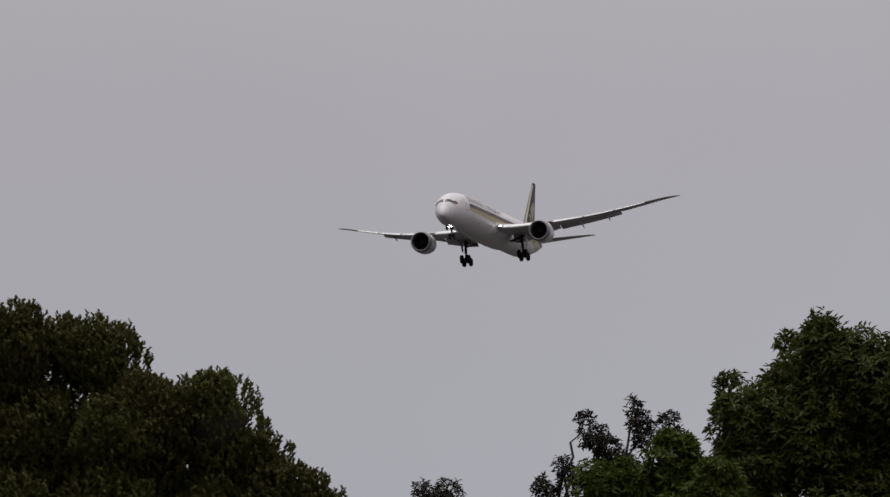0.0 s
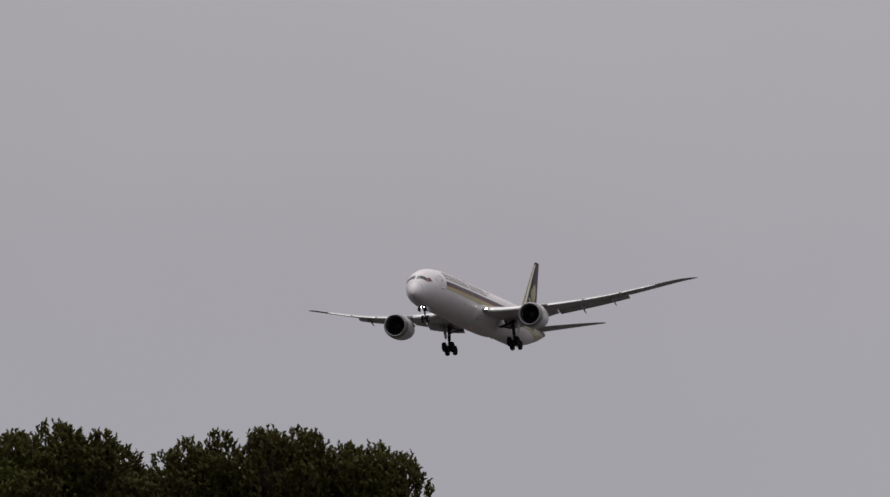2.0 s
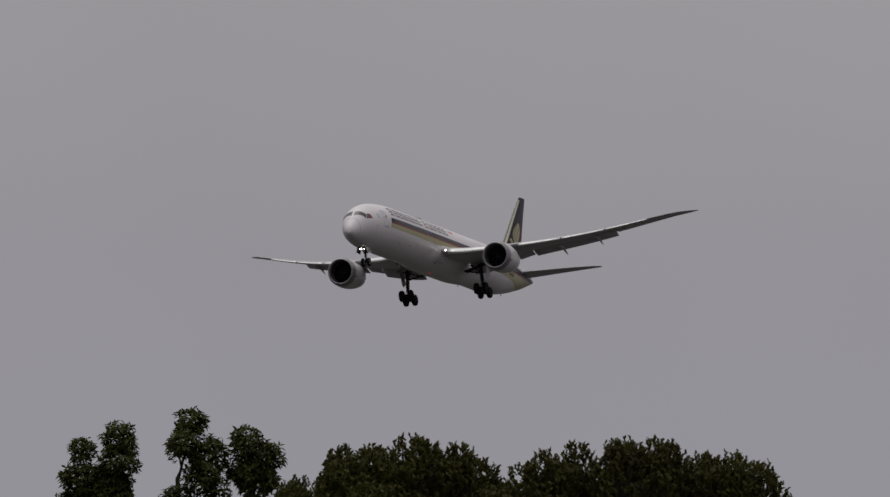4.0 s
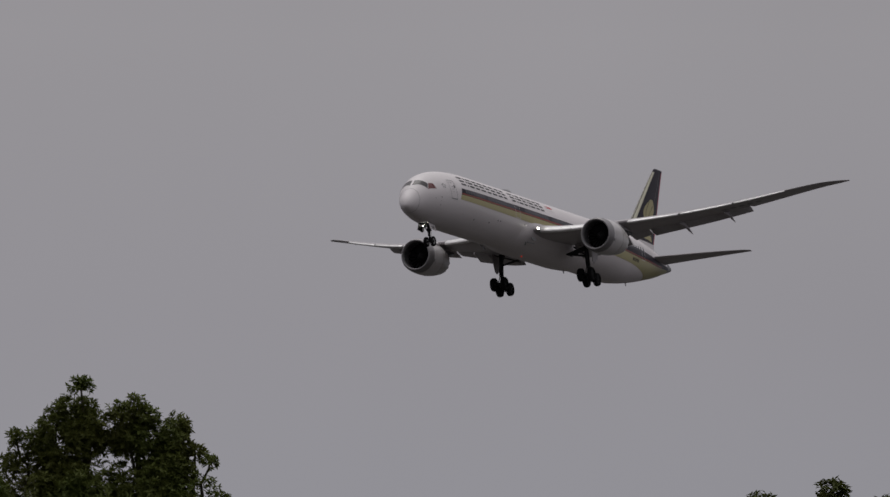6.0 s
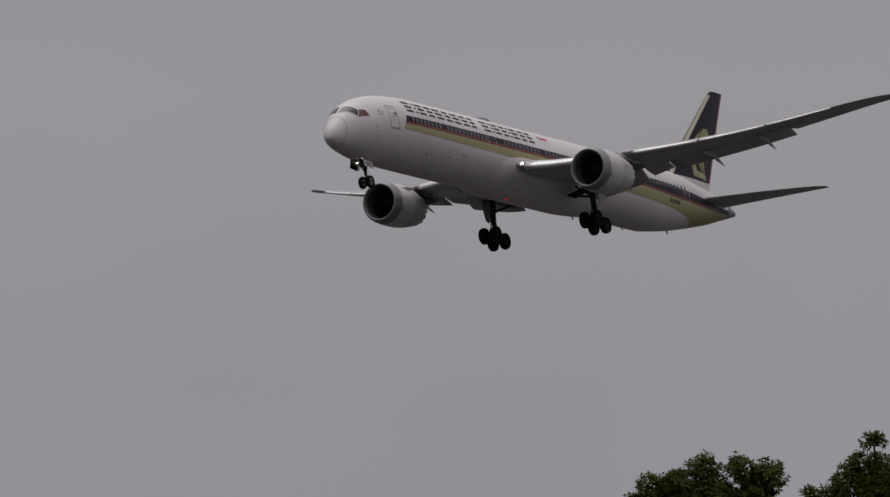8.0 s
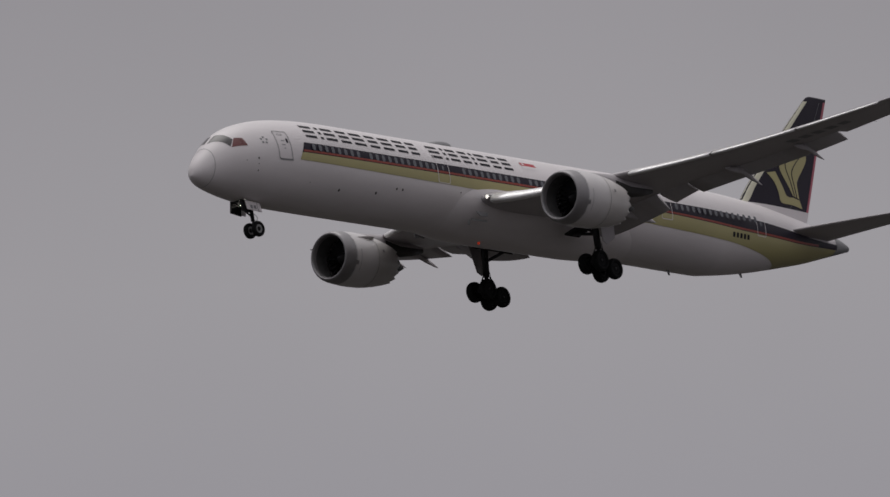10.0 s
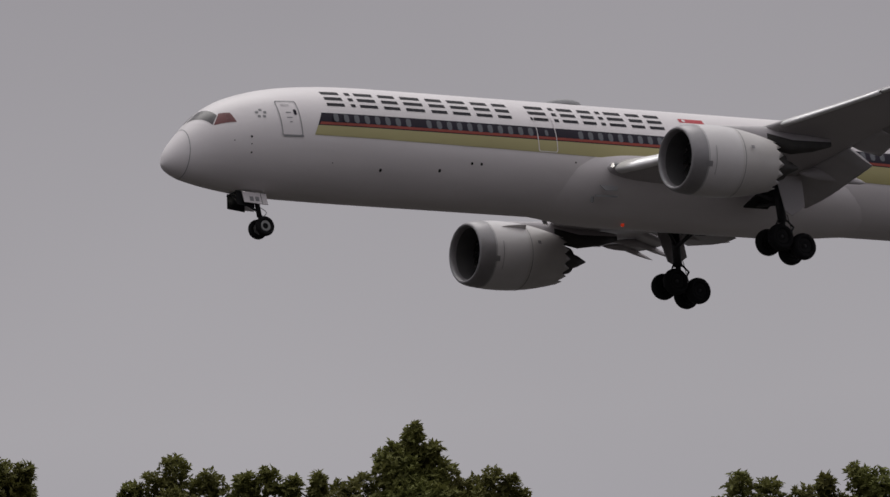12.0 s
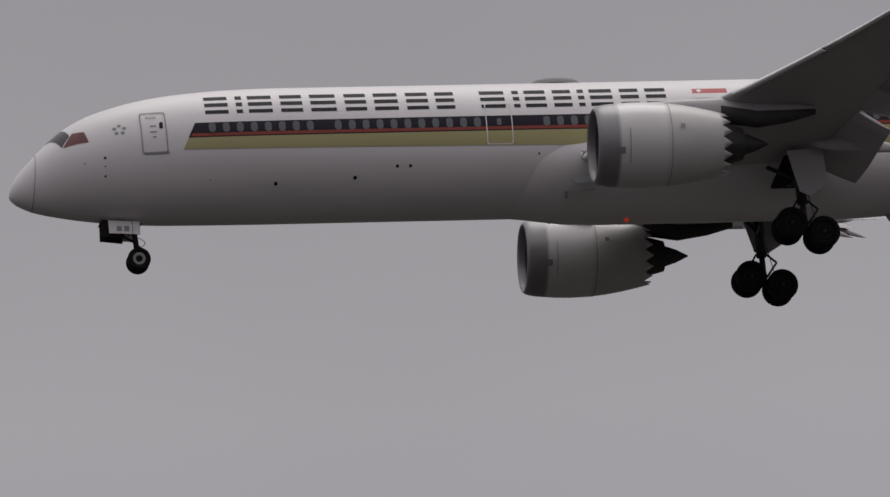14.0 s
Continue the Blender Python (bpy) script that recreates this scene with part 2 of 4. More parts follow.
def strip(lo, hi, s0, s1, side=1, off=0.012, slant=0.0, step=0.4, rows=6):
    """A painted band between two heights along the cabin; slant moves its front edge back towards the top."""
    n = max(2, int((s1 - s0) / step))
    rings = []
    for i in range(n + 1):
        s = s0 + (s1 - s0) * i / n
        ring = []
        for j in range(rows + 1):
            q = j / rows
            z = lo(s) + (hi(s) - lo(s)) * q
            ss = s + slant * (z + 0.24) / 1.20 * max(0, 1 - (s - s0) / 3)
            ring.append(on_skin(ss, z, side, off))
        rings.append(ring)
    return loft(rings, close=False)


def rounded(s0, z0, w, h, r, k=4):
    pts = []
    for cx, cz, a0 in ((w / 2 - r, h / 2 - r, 0), (-w / 2 + r, h / 2 - r, 90), (-w / 2 + r, -h / 2 + r, 180), (w / 2 - r, -h / 2 + r, 270)):
        for i in range(k + 1):
            a = radians(a0 + 90 * i / k)
            pts.append((s0 + cx + r * math.cos(a), z0 + cz + r * math.sin(a)))
    return pts


def dense(loop, step=0.12):
    out = []
    for i, (a, b) in enumerate(loop):
        c, d = loop[(i + 1) % len(loop)]
        n = max(1, int(math.hypot(c - a, d - b) / step))
        out += [(a + (c - a) * k / n, b + (d - b) * k / n) for k in range(n)]
    return out


def disc(loop, side=1, off=0.012, rings=3, point=on_skin):
    """A filled outline of (s, z) laid on a surface."""
    cs, cz = sum(p[0] for p in loop) / len(loop), sum(p[1] for p in loop) / len(loop)
    rr = [[point(cs + (s - cs) * q, cz + (z - cz) * q, side, off) for s, z in loop] for q in [1 - k / rings for k in range(rings)]]
    v, f = loft(rr)
    k = len(v)
    v.append(point(cs, cz, side, off))
    n = len(loop)
    f += [(k - n + j, k - n + (j + 1) % n, k) for j in range(n)]
    return v, f


def outline(s0, z0, w, h, r, line, side=1, off=0.014, lean=0.0):
    a = dense(rounded(s0, z0, w, h, r))
    b = []
    for s, z in a:
        b.append((s0 + (s - s0) * (1 - 2 * line / w), z0 + (z - z0) * (1 - 2 * line / h)))
    sh = lambda p: [on_skin(s + lean * (z - z0), z, side, off) for s, z in p]
    return loft([sh(a), sh(b)])


def wing_line(y):
    """Leading edge, trailing edge, height and thickness of the port wing at span y."""
    y = abs(y)
    le = curve_of((2.0, 24.4), (3.4, 25.2), (9.9, 29.7), (18, 35.3), (25.5, 40.5), (27.5, 42.3), (29.2, 44.6), (29.8, 45.8))
    te = curve_of((2.0, 37.2), (3.4, 37.3), (9.9, 38.0), (18, 40.9), (25.5, 43.7), (27.5, 44.7), (29.2, 45.9), (29.8, 46.25))
    z = -1.36 + 0.143 * (y - 3) + 0.0022 * (y - 3) ** 2 + 0.033 * max(0, 6 - y) ** 2 - (0.08 * math.sin(math.pi * (y - 9) / 19) if 9 < y < 28 else 0)
    th = curve_of((2.0, 1.5), (5, 1.15), (10, 0.72), (18, 0.42), (25.5, 0.22), (29.8, 0.05))
    return le(y), te(y), z, th(y)


def washout(y):
    """How far the twist lowers the leading edge along the span."""
    return 0.27 * math.sin(math.pi * (y - 4) / 24) if 4 < y < 28 else 0.0


def foil(y, side, front=0.0, back=1.0, n=14, inset=0.0):
    """One closed rib between two chord fractions."""
    le, te, z, th = wing_line(y)
    c = te - le
    up, dn = [], []
    for i in range(n + 1):
        q = front + (back - front) * (1 - math.cos(math.pi * i / n)) / 2
        t = 5 * (0.2969 * math.sqrt(q) - 0.126 * q - 0.3516 * q * q + 0.2843 * q ** 3 - 0.1036 * q ** 4) * th
        camber = 0.10 * th * math.sin(math.pi * q) - 0.02 * c * (q - 0.35) - washout(y) * (1 - q)
        up.append(Vector((-(le + q * c), side * y, z + camber + t - inset)))
        dn.append(Vector((-(le + q * c), side * y, z + camber - t * 0.92 + inset)))
    return up + dn[::-1][1:-1] if front == 0.0 else up + dn[::-1]


def span(a, b, n):
    return [a + (b - a) * i / n for i in range(n + 1)]


def make_wing(plane, side):
    ys = sorted(span(2.0, 25.5, 24) + span(26, 29.8, 10) + [10.95, 11.0, 20.65, 20.7])
    v, f = loft([foil(y, side, 0.0, 1.0 if y > 20.66 else 0.795 if y > 10.97 else 0.84) for y in ys], cap0=True, cap1=True)
    wing = child("wing", mesh_data("wing", v, f, GREY), plane, "light grey swept wing, flexed upwards, flaps down")
    # slats: shells round the leading edge, drooped forward and down
    for a, b in ((3.75, 8.6), (11.2, 15.6), (15.75, 20.3), (20.45, 24.9)):
        rings = []
        for y in span(a, b, 6):
            le, te, z, th = wing_line(y)
            c = te - le
            pts = []
            for i in range(15):
                q = min(0.13, 0.85 / c) * (1 - i / 9) ** 2 if i <= 9 else 0.03 * ((i - 9) / 5) ** 1.6
                t = 5 * (0.2969 * math.sqrt(q) - 0.126 * q - 0.3516 * q * q) * (th * 0.95 + 0.06)
                pts.append((q * c, t if i <= 9 else -t * 0.8))
            hx, hz = pts[0]
            ca, sa = math.cos(radians(9)), math.sin(radians(9))
            turn = lambda px, pz: Vector((-(le - 0.12 - 0.045 * c + hx + (px - hx) * ca - (pz - hz) * sa), side * y, z - washout(y) - 0.05 + hz + (px - hx) * sa + (pz - hz) * ca))
            outer = [turn(px, pz) for px, pz in pts]
            inner = [turn(px + 0.05, pz * 0.8) for px, pz in pts]
            rings.append(outer + inner[::-1])
        child("slat", mesh_data("slat", *loft(rings, cap0=True, cap1=True), PALE), wing, "bright metal leading edge slat, drooped")
    # flaps: boards hinged below the trailing edge
    for name, a, b, chord, deg, drop in (("inboard_flap", 3.25, 8.7, 2.15, 30, 0.12), ("flaperon", 8.95, 10.9, 1.7, 16, 0.05), ("outboard_flap", 11.1, 20.6, 1.62, 19, 0.03)):
        rings = []
        for y in span(a, b, 8):
            le, te, z, th = wing_line(y)
            c = te - le
            ch = chord * (1.12 - 0.3 * (y - a) / (b - a))
            fs = le + 0.805 * c if name != "outboard_flap" else le + 0.775 * c
            fz = z - 0.02 * c * 0.5 - drop
            ca, sa = math.cos(radians(deg)), math.sin(radians(deg))
            up, dn = [], []
            for i in range(9):
                q = (1 - math.cos(math.pi * i / 8)) / 2
                t = 5 * (0.2969 * math.sqrt(q) - 0.126 * q - 0.3516 * q * q + 0.2843 * q ** 3 - 0.1036 * q ** 4) * 0.13 * ch
                for lst, sg in ((up, 1), (dn, -1)):
                    lx, lz = q * ch, sg * t
                    lst.append(Vector((-(fs + lx * ca + lz * sa), side * y, fz - lx * sa + lz * ca)))
            rings.append(up + dn[::-1][1:-1])
        child(name, mesh_data(name, *loft(rings, cap0=True, cap1=True), FLAPGREY), wing, "grey trailing edge flap, lowered for landing")
    # flap track fairings
    for y, ln, r, deg in ((6.4, 4.3, 0.34, 8), (14.3, 3.9, 0.24, 19), (18.5, 3.3, 0.2, 19)):
        le, te, z, th = wing_line(y)
        prof = [(0, 0.02), (0.35, 0.55), (0.9, 0.9), (1.6, 1.0), (2.4, 0.85), (3.2, 0.42), (3.55, 0.04)]
        rings = []
        for x, k in prof:
            q = x / 3.55
            s = te - ln * 0.72 + q * ln
            zz = z - th * 0.45 - 0.22 - max(0, q - 0.45) * ln * math.tan(radians(deg))
            rings.append([Vector((-s, side * (y + r * 0.55 * k * math.sin(2 * math.pi * j / 12)), zz + r * k * math.cos(2 * math.pi * j / 12))) for j in range(12)])
        child("flap_track_fairing", mesh_data("flap_track_fairing", *loft(rings, cap0=True, cap1=True), GREY), wing)
    # landing light in the root of the leading edge
    le, te, z, th = wing_line(3.5)
    c = Vector((-(le - 0.05), side * 3.5, z + 0.12))
    child("landing_light", mesh_data("landing_light", [c + Vector((0, 0.14 * math.sin(2 * math.pi * j / 20), 0.12 * math.cos(2 * math.pi * j / 20))) for j in range(20)], [tuple(range(20))], LIGHT, False), wing, "glowing white landing light")
    rim = [[c + Vector((x, 0.16 * math.sin(2 * math.pi * j / 20), 0.14 * math.cos(2 * math.pi * j / 20))) for j in range(20)] for x in (-0.3, 0.34)]
    child("light_housing", mesh_data("light_housing", *loft(rim), SEAM), wing)
    if side > 0:
        for k in range(5):
            y0, y1 = 18.6 + 0.78 * k, 19.1 + 0.78 * k
            rr = []
            for y in (y0, y1):
                le, te, z, th = wing_line(y)
                c = te - le
                rr.append([Vector((-(le + q * c), y, z + 0.10 * th * math.sin(math.pi * q) - 0.02 * c * (q - 0.35) - washout(y) * (1 - q) - 0.92 * 5 * (0.2969 * math.sqrt(q) - 0.126 * q - 0.3516 * q * q + 0.2843 * q ** 3 - 0.1036 * q ** 4) * th - 0.02)) for q in (0.36, 0.42, 0.48, 0.54)])
            child("wing_mark", mesh_data("wing_mark", *loft(rr, close=False), SEAM), wing, "plain dark bar under the wing")
    # static wicks at the tip's trailing edge
    for y in (22.5, 24.0, 26.0):
        le, te, z, th = wing_line(y)
        child("static_wick", mesh_data("static_wick", *tube((-te, side * y, z - 0.05), (-te - 0.3, side * y, z - 0.08), 0.012, 0.006, 5), SEAM), wing)
    return wing


ENGINE = (24.2, 10.12, -2.34)


def make_engine(plane, side):
    s0, y0, z0 = ENGINE
    at = pose(-s0, side * y0, z0, 0, -0.6, 0)
    # outer cowl with a sawtooth rear edge
    prof = [(0.9, 1.79), (1.5, 1.835), (2.2, 1.845), (3.0, 1.81), (3.8, 1.72), (4.5, 1.60), (5.1, 1.47), (5.45, 1.385)]
    n = 96
    rings = []
    for x, r in prof:
        rings.append([Vector((-x, r * math.sin(2 * math.pi * k / n), r * math.cos(2 * math.pi * k / n))) for k in range(n)])
    saw = []
    for k in range(n):
        p = (k % 6) / 6
        d = 0.42 * (1 - abs(2 * p - 1))
        r = 1.385 - 0.25 * d
        saw.append(Vector((-5.45 - d, r * math.sin(2 * math.pi * k / n), r * math.cos(2 * math.pi * k / n))))
    rings.append(saw)
    rings.append([Vector((p.x + 0.06, p.y * 0.97, p.z * 0.97)) for p in saw])
    rings.append([Vector((-4.6, 1.36 * math.sin(2 * math.pi * k / n), 1.36 * math.cos(2 * math.pi * k / n))) for k in range(n)])
    cowl = mesh_data("engine_cowl", *loft(rings), [NACELLE, NACELLE_REAR])
    cowl.polygons.foreach_set("material_index", [1 if 3 * n <= i < 8 * n else 0 for i in range(len(cowl.polygons))])
    eng = child("engine", cowl, plane, "off-white jet engine with a sawtooth nozzle under the wing", at)
    lip = [(0.9, 1.788), (0.6, 1.765), (0.3, 1.715), (0.12, 1.65), (0.03, 1.585), (0.0, 1.53), (0.04, 1.47), (0.15, 1.42), (0.35, 1.385)]
    child("inlet_lip", mesh_data("inlet_lip", *lathe([(-x, r) for x, r in lip], 64), LIP), eng, "bare grey metal inlet ring")
    duct = [(0.35, 1.385), (0.8, 1.39), (1.5, 1.42)]
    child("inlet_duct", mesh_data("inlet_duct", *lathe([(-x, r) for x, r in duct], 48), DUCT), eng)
    # added near-black disc: the unlit depth behind the fan, put in as colour
    child("fan_shade_disc", mesh_data("fan_shade_disc", *lathe([(-1.75, 1.42), (-1.75, 0.02)], 32), DARK), eng)
    pts = []
    for r in (0.42, 0.75, 1.08, 1.40):
        tw = 0.15 + 0.35 * r / 1.4
        ca, cb = 0.16 * (r / 1.4) ** 2, 0.24 + 0.16 * (r / 1.4) ** 2
        pts.append([Vector((-1.42, r * math.sin(ca), r * math.cos(ca))), Vector((-1.42 - tw * 0.6, r * math.sin(cb), r * math.cos(cb)))])
    blade = mesh_data("fan_blade", *loft(pts, close=False), FAN)
    for i in range(20):
        child("fan_blade", blade, eng, "", Matrix.Rotation(2 * math.pi * i / 20, 4, "X"))
    child("spinner", mesh_data("spinner", *lathe([(-0.95, 0.01), (-1.05, 0.14), (-1.25, 0.3), (-1.5, 0.44)], 24), FAN), eng)
    core = [(4.3, 1.05), (5.0, 1.02), (5.6, 0.93), (6.2, 0.78), (6.5, 0.70)]
    child("core_cowl", mesh_data("core_cowl", *lathe([(-x, r) for x, r in core], 40), HOT), eng, "dark heat-stained core cowl")
    child("exhaust_plug", mesh_data("exhaust_plug", *lathe([(-5.9, 0.55), (-6.5, 0.5), (-7.1, 0.3), (-7.65, 0.03)], 32), HOT), eng, "dark exhaust cone")
    # panel seam, latch line and vent
    for x, r in ((0.93, 1.795), (3.15, 1.808)):
        child("cowl_seam", mesh_data("cowl_seam", *lathe([(-x, r), (-x - 0.03, r + 0.004)], 64), SEAM), eng)
    for sg in (1, -1):
        pts = [[Vector((-xx, sg * 1.838 * math.sin(radians(80 + 4.8 * i)), 1.838 * math.cos(radians(80 + 4.8 * i)))) for xx in (1.33, 1.365)] for i in range(11)]
        child("panel_line", mesh_data("panel_line", *loft(pts, close=False), SEAM), eng)
    for sg in (1, -1):
        pts = [[Vector((-xx, sg * 1.83 * math.sin(radians(a)), 1.83 * math.cos(radians(a)))) for xx in (0.86, 1.12)] for a in (106, 109, 112, 115)]
        child("vent_panel", mesh_data("vent_panel", *loft(pts, close=False), LIP), eng)
        pts = [[Vector((-xx, sg * 1.828 * math.sin(radians(a)), 1.828 * math.cos(radians(a)))) for xx in (3.55, 3.75)] for a in (74, 77, 80)]
        child("access_panel", mesh_data("access_panel", *loft(pts, close=False), LIP), eng)
        if sg == side:
            continue
        # strake on the inboard side of the cowl
        b = Vector((-1.5, sg * 1.84 * math.sin(radians(48)), 1.84 * math.cos(radians(48))))
        o = Vector((0, sg * math.sin(radians(48)), math.cos(radians(48))))
        child("strake", mesh_data("strake", *plate([b, b + Vector((-1.6, 0, -0.05)), b + Vector((-1.5, 0, -0.05)) + o * 0.3, b + Vector((-0.7, 0, 0)) + o * 0.16], 0.03), NACELLE, False), eng)
    # pylon up to the wing
    y = y0
    le, te, z, th = wing_line(y)
    rings = []
    for s, zt, zb, w in ((1.6, 1.80, 1.6, 0.08), (2.6, 1.90, 1.5, 0.26), (4.2, 2.00, 1.3, 0.34), (5.6, 2.10, 0.95, 0.34), (7.2, 1.85, 0.72, 0.3), (8.6, 1.8, 0.95, 0.2), (9.8, 1.7, 1.3, 0.05)):
        rings.append([Vector((-s, w * math.sin(a), (zt + zb) / 2 + (zt - zb) / 2 * math.cos(a))) for a in [2 * math.pi * k / 14 for k in range(14)]])
    pylon = mesh_data("pylon", *loft(rings, cap0=True, cap1=True), [GREY, HOT])
    pylon.polygons.foreach_set("material_index", [1 if 42 <= i < 84 and 3 <= i % 14 <= 10 else 0 for i in range(len(pylon.polygons))])
    child("pylon", pylon, eng, "grey pylon with a dark heat shield under its rear")
    return eng


def wheel_mesh(name, radius, width, hub_mat):
    h = width / 2
    tyre = [(-h * 0.55, radius * 0.56), (-h * 0.9, radius * 0.66), (-h, radius * 0.8), (-h * 0.8, radius * 0.94), (-h * 0.35, radius), (h * 0.35, radius), (h * 0.8, radius * 0.94), (h, radius * 0.8), (h * 0.9, radius * 0.66), (h * 0.55, radius * 0.56)]
    hub = [(-h * 0.5, 0.01), (-h * 0.42, radius * 0.3), (-h * 0.7, radius * 0.5), (-h * 0.55, radius * 0.57), (h * 0.55, radius * 0.57), (h * 0.7, radius * 0.5), (h * 0.42, radius * 0.3), (h * 0.5, 0.01)]
    n = 28
    t, b = lathe(tyre, n), lathe(hub, n)
    v, f = merge(t, b)
    v = [Vector((p[1], p[0], p[2])) for p in v]
    me = mesh_data(name, v, f, [RUBBER, hub_mat])
    k = len(t[1])
    me.polygons.foreach_set("material_index", [0 if i < k or not (i - k < n * 2 and i - k >= n or i - k >= n * 4 and i - k < n * 6) else 1 for i in range(len(f))])
    return me


def make_nose_gear(plane):
    leg = merge(tube((-5.35, 0, -2.6), (-5.5, 0, -3.95), 0.13), tube((-5.5, 0, -3.9), (-5.55, 0, -4.5), 0.085), tube((-5.55, -0.42, -4.52), (-5.55, 0.42, -4.52), 0.07),
                tube((-4.0, 0, -2.9), (-5.45, 0, -3.7), 0.06), tube((-5.62, 0.0, -3.85), (-5.86, 0, -4.2), 0.035), tube((-5.86, 0, -4.2), (-5.62, 0, -4.5), 0.035), tube((-5.2, 0.16, -3.3), (-5.2, -0.16, -3.3), 0.05))
    gear = child("nose_gear", mesh_data("nose_gear_leg", *leg, STEEL), plane, "dark steel nose gear leg with two wheels")
    me = wheel_mesh("nose_wheel", 0.51, 0.34, HUB)
    for y in (0.36, -0.36):
        child("wheel", me, gear, "black tyre on a grey hub", pose(-5.55, y, -4.52))
    for sg in (1, -1):
        child("nose_gear_door", mesh_data("nose_gear_door", *plate([(-4.25, sg * 0.55, -2.82), (-5.62, sg * 0.55, -2.9), (-5.62, sg * 0.72, -3.5), (-4.25, sg * 0.72, -3.42)], 0.05), WHITE, False), gear, "open white nose gear door with two dark marks")
        for x in (-4.6, -4.93):
            child("door_mark", mesh_data("door_mark", *plate([(x, sg * 0.668, -3.1), (x - 0.21, sg * 0.668, -3.1), (x - 0.21, sg * 0.735, -3.33), (x, sg * 0.735, -3.33)], 0.012), SEAM, False), gear, "plain dark bar on the door")
        child("forward_gear_door", mesh_data("forward_gear_door", *plate([(-3.95, sg * 0.42, -2.75), (-4.95, sg * 0.42, -2.8), (-4.95, sg * 0.5, -3.62), (-3.95, sg * 0.5, -3.5)], 0.04), DARK, False), gear)
        child("door_gap", mesh_data("door_gap", *plate([(-5.28, sg * 0.585, -2.86), (-5.31, sg * 0.585, -2.86), (-5.31, sg * 0.76, -3.5), (-5.28, sg * 0.76, -3.5)], 0.012), SEAM, False), gear)
        c = Vector((-4.75, sg * 0.24, -2.9))
        child("taxi_light", mesh_data("taxi_light", [c + Vector((0, 0.15 * math.sin(2 * math.pi * j / 16), 0.15 * math.cos(2 * math.pi * j / 16))) for j in range(16)], [tuple(range(16))], LIGHT, False), gear, "glowing white nose gear lamp")
        rim = [[c + Vector((x, 0.17 * math.sin(2 * math.pi * j / 16), 0.17 * math.cos(2 * math.pi * j / 16))) for j in range(16)] for x in (-0.2, 0.14)]
        child("lamp_housing", mesh_data("lamp_housing", *loft(rim), STEEL), gear)
    # flat near-black plate: the open bay's inner shade as colour
    child("gear_bay_shade", mesh_data("gear_bay_shade", *plate([(-3.9, 0.4, -2.86), (-5.7, 0.4, -2.95), (-5.7, -0.4, -2.95), (-3.9, -0.4, -2.86)], 0.06), DARK, False), gear)
    hose = [Vector((-5.55 - 0.32 * math.sin(math.pi * i / 8), 0.1, -3.5 - 0.5 * i / 8)) for i in range(9)]
    child("hose", mesh_data("hose", *merge(*[tube(hose[i], hose[i + 1], 0.018, None, 6) for i in range(8)]), SEAM), gear)


def make_main_gear(plane, side):
    s, y, z = 34.28, 4.93, -5.02
    tilt = radians(17)
    bogie = [Vector((-s + 0.95 * math.cos(tilt), side * y, z + 0.95 * math.sin(tilt))), Vector((-s - 0.95 * math.cos(tilt), side * y, z - 0.95 * math.sin(tilt)))]
    ax = [Vector((-s + 0.73 * math.cos(tilt), side * y, z + 0.73 * math.sin(tilt))), Vector((-s - 0.73 * math.cos(tilt), side * y, z - 0.73 * math.sin(tilt)))]
    mid = Vector((-s, side * y, z + 0.1))
    up = Vector((-s + 0.15, side * (y - 0.12), -1.6))
    leg = merge(tube(mid, mid + Vector((0.05, 0, 1.25)), 0.14), tube(mid + Vector((0.05, 0, 1.1)), up, 0.24))
    gear = child("main_gear", mesh_data("main_gear_leg", *leg, STEEL), plane, "dark four-wheel main gear on a thick strut, lowered")
    child("bogie_beam", mesh_data("bogie_beam", *tube(bogie[0], bogie[1], 0.15), STEEL), gear)
    for a, b, r in ((up + Vector((0, 0, -1.1)), (-s + 1.3, side * (y - 1.0), -1.9), 0.10), (up + Vector((0, 0, -1.2)), (-s + 0.3, side * 2.7, -2.4), 0.11)):
        child("brace", mesh_data("brace", *tube(a, b, r), STEEL), gear)
    knee = mid + Vector((-0.62, 0, 0.85))
    child("torque_link", mesh_data("torque_link", *merge(tube(mid + Vector((-0.1, 0, 1.3)), knee, 0.05), tube(knee, mid + Vector((-0.1, 0, 0.15)), 0.05)), STEEL), gear)
    child("trim_actuator", mesh_data("trim_actuator", *tube(mid + Vector((0.3, 0, 1.25)), bogie[0], 0.045), STEEL), gear)
    child("hose", mesh_data("hose", *tube(mid + Vector((-0.2, 0.1, 1.5)), mid + Vector((-0.5, 0.1, 0.2)), 0.02), STEEL), gear)
    for a in ax:
        child("axle", mesh_data("axle", *tube(a + Vector((0, 0.75, 0)), a - Vector((0, 0.75, 0)), 0.1), STEEL), gear)
    me = wheel_mesh("main_wheel", 0.71, 0.52, DARK)
    for a in ax:
        for d in (0.58, -0.58):
            child("wheel", me, gear, "black tyre on a grey hub", Matrix.Translation(a + Vector((0, d, 0))))
    child("strut_door", mesh_data("strut_door", *plate([(-s + 0.75, side * (y + 0.75), -1.6), (-s - 0.85, side * (y + 0.75), -1.5), (-s - 1.0, side * (y + 0.62), -3.1), (-s - 0.2, side * (y + 0.58), -3.6), (-s + 0.25, side * (y + 0.6), -3.4)], 0.06), GREY, False), gear, "grey gear door fixed along the strut")
    # dark plate painted as the shade inside the open wheel bay
    child("gear_bay_shade", mesh_data("gear_bay_shade", *plate([(-s + 1.0, side * 2.9, -2.55), (-s - 0.5, side * 2.9, -2.55), (-s - 0.5, side * 5.3, -1.75), (-s + 0.8, side * 5.3, -1.75)], 0.1), DARK, False), gear)


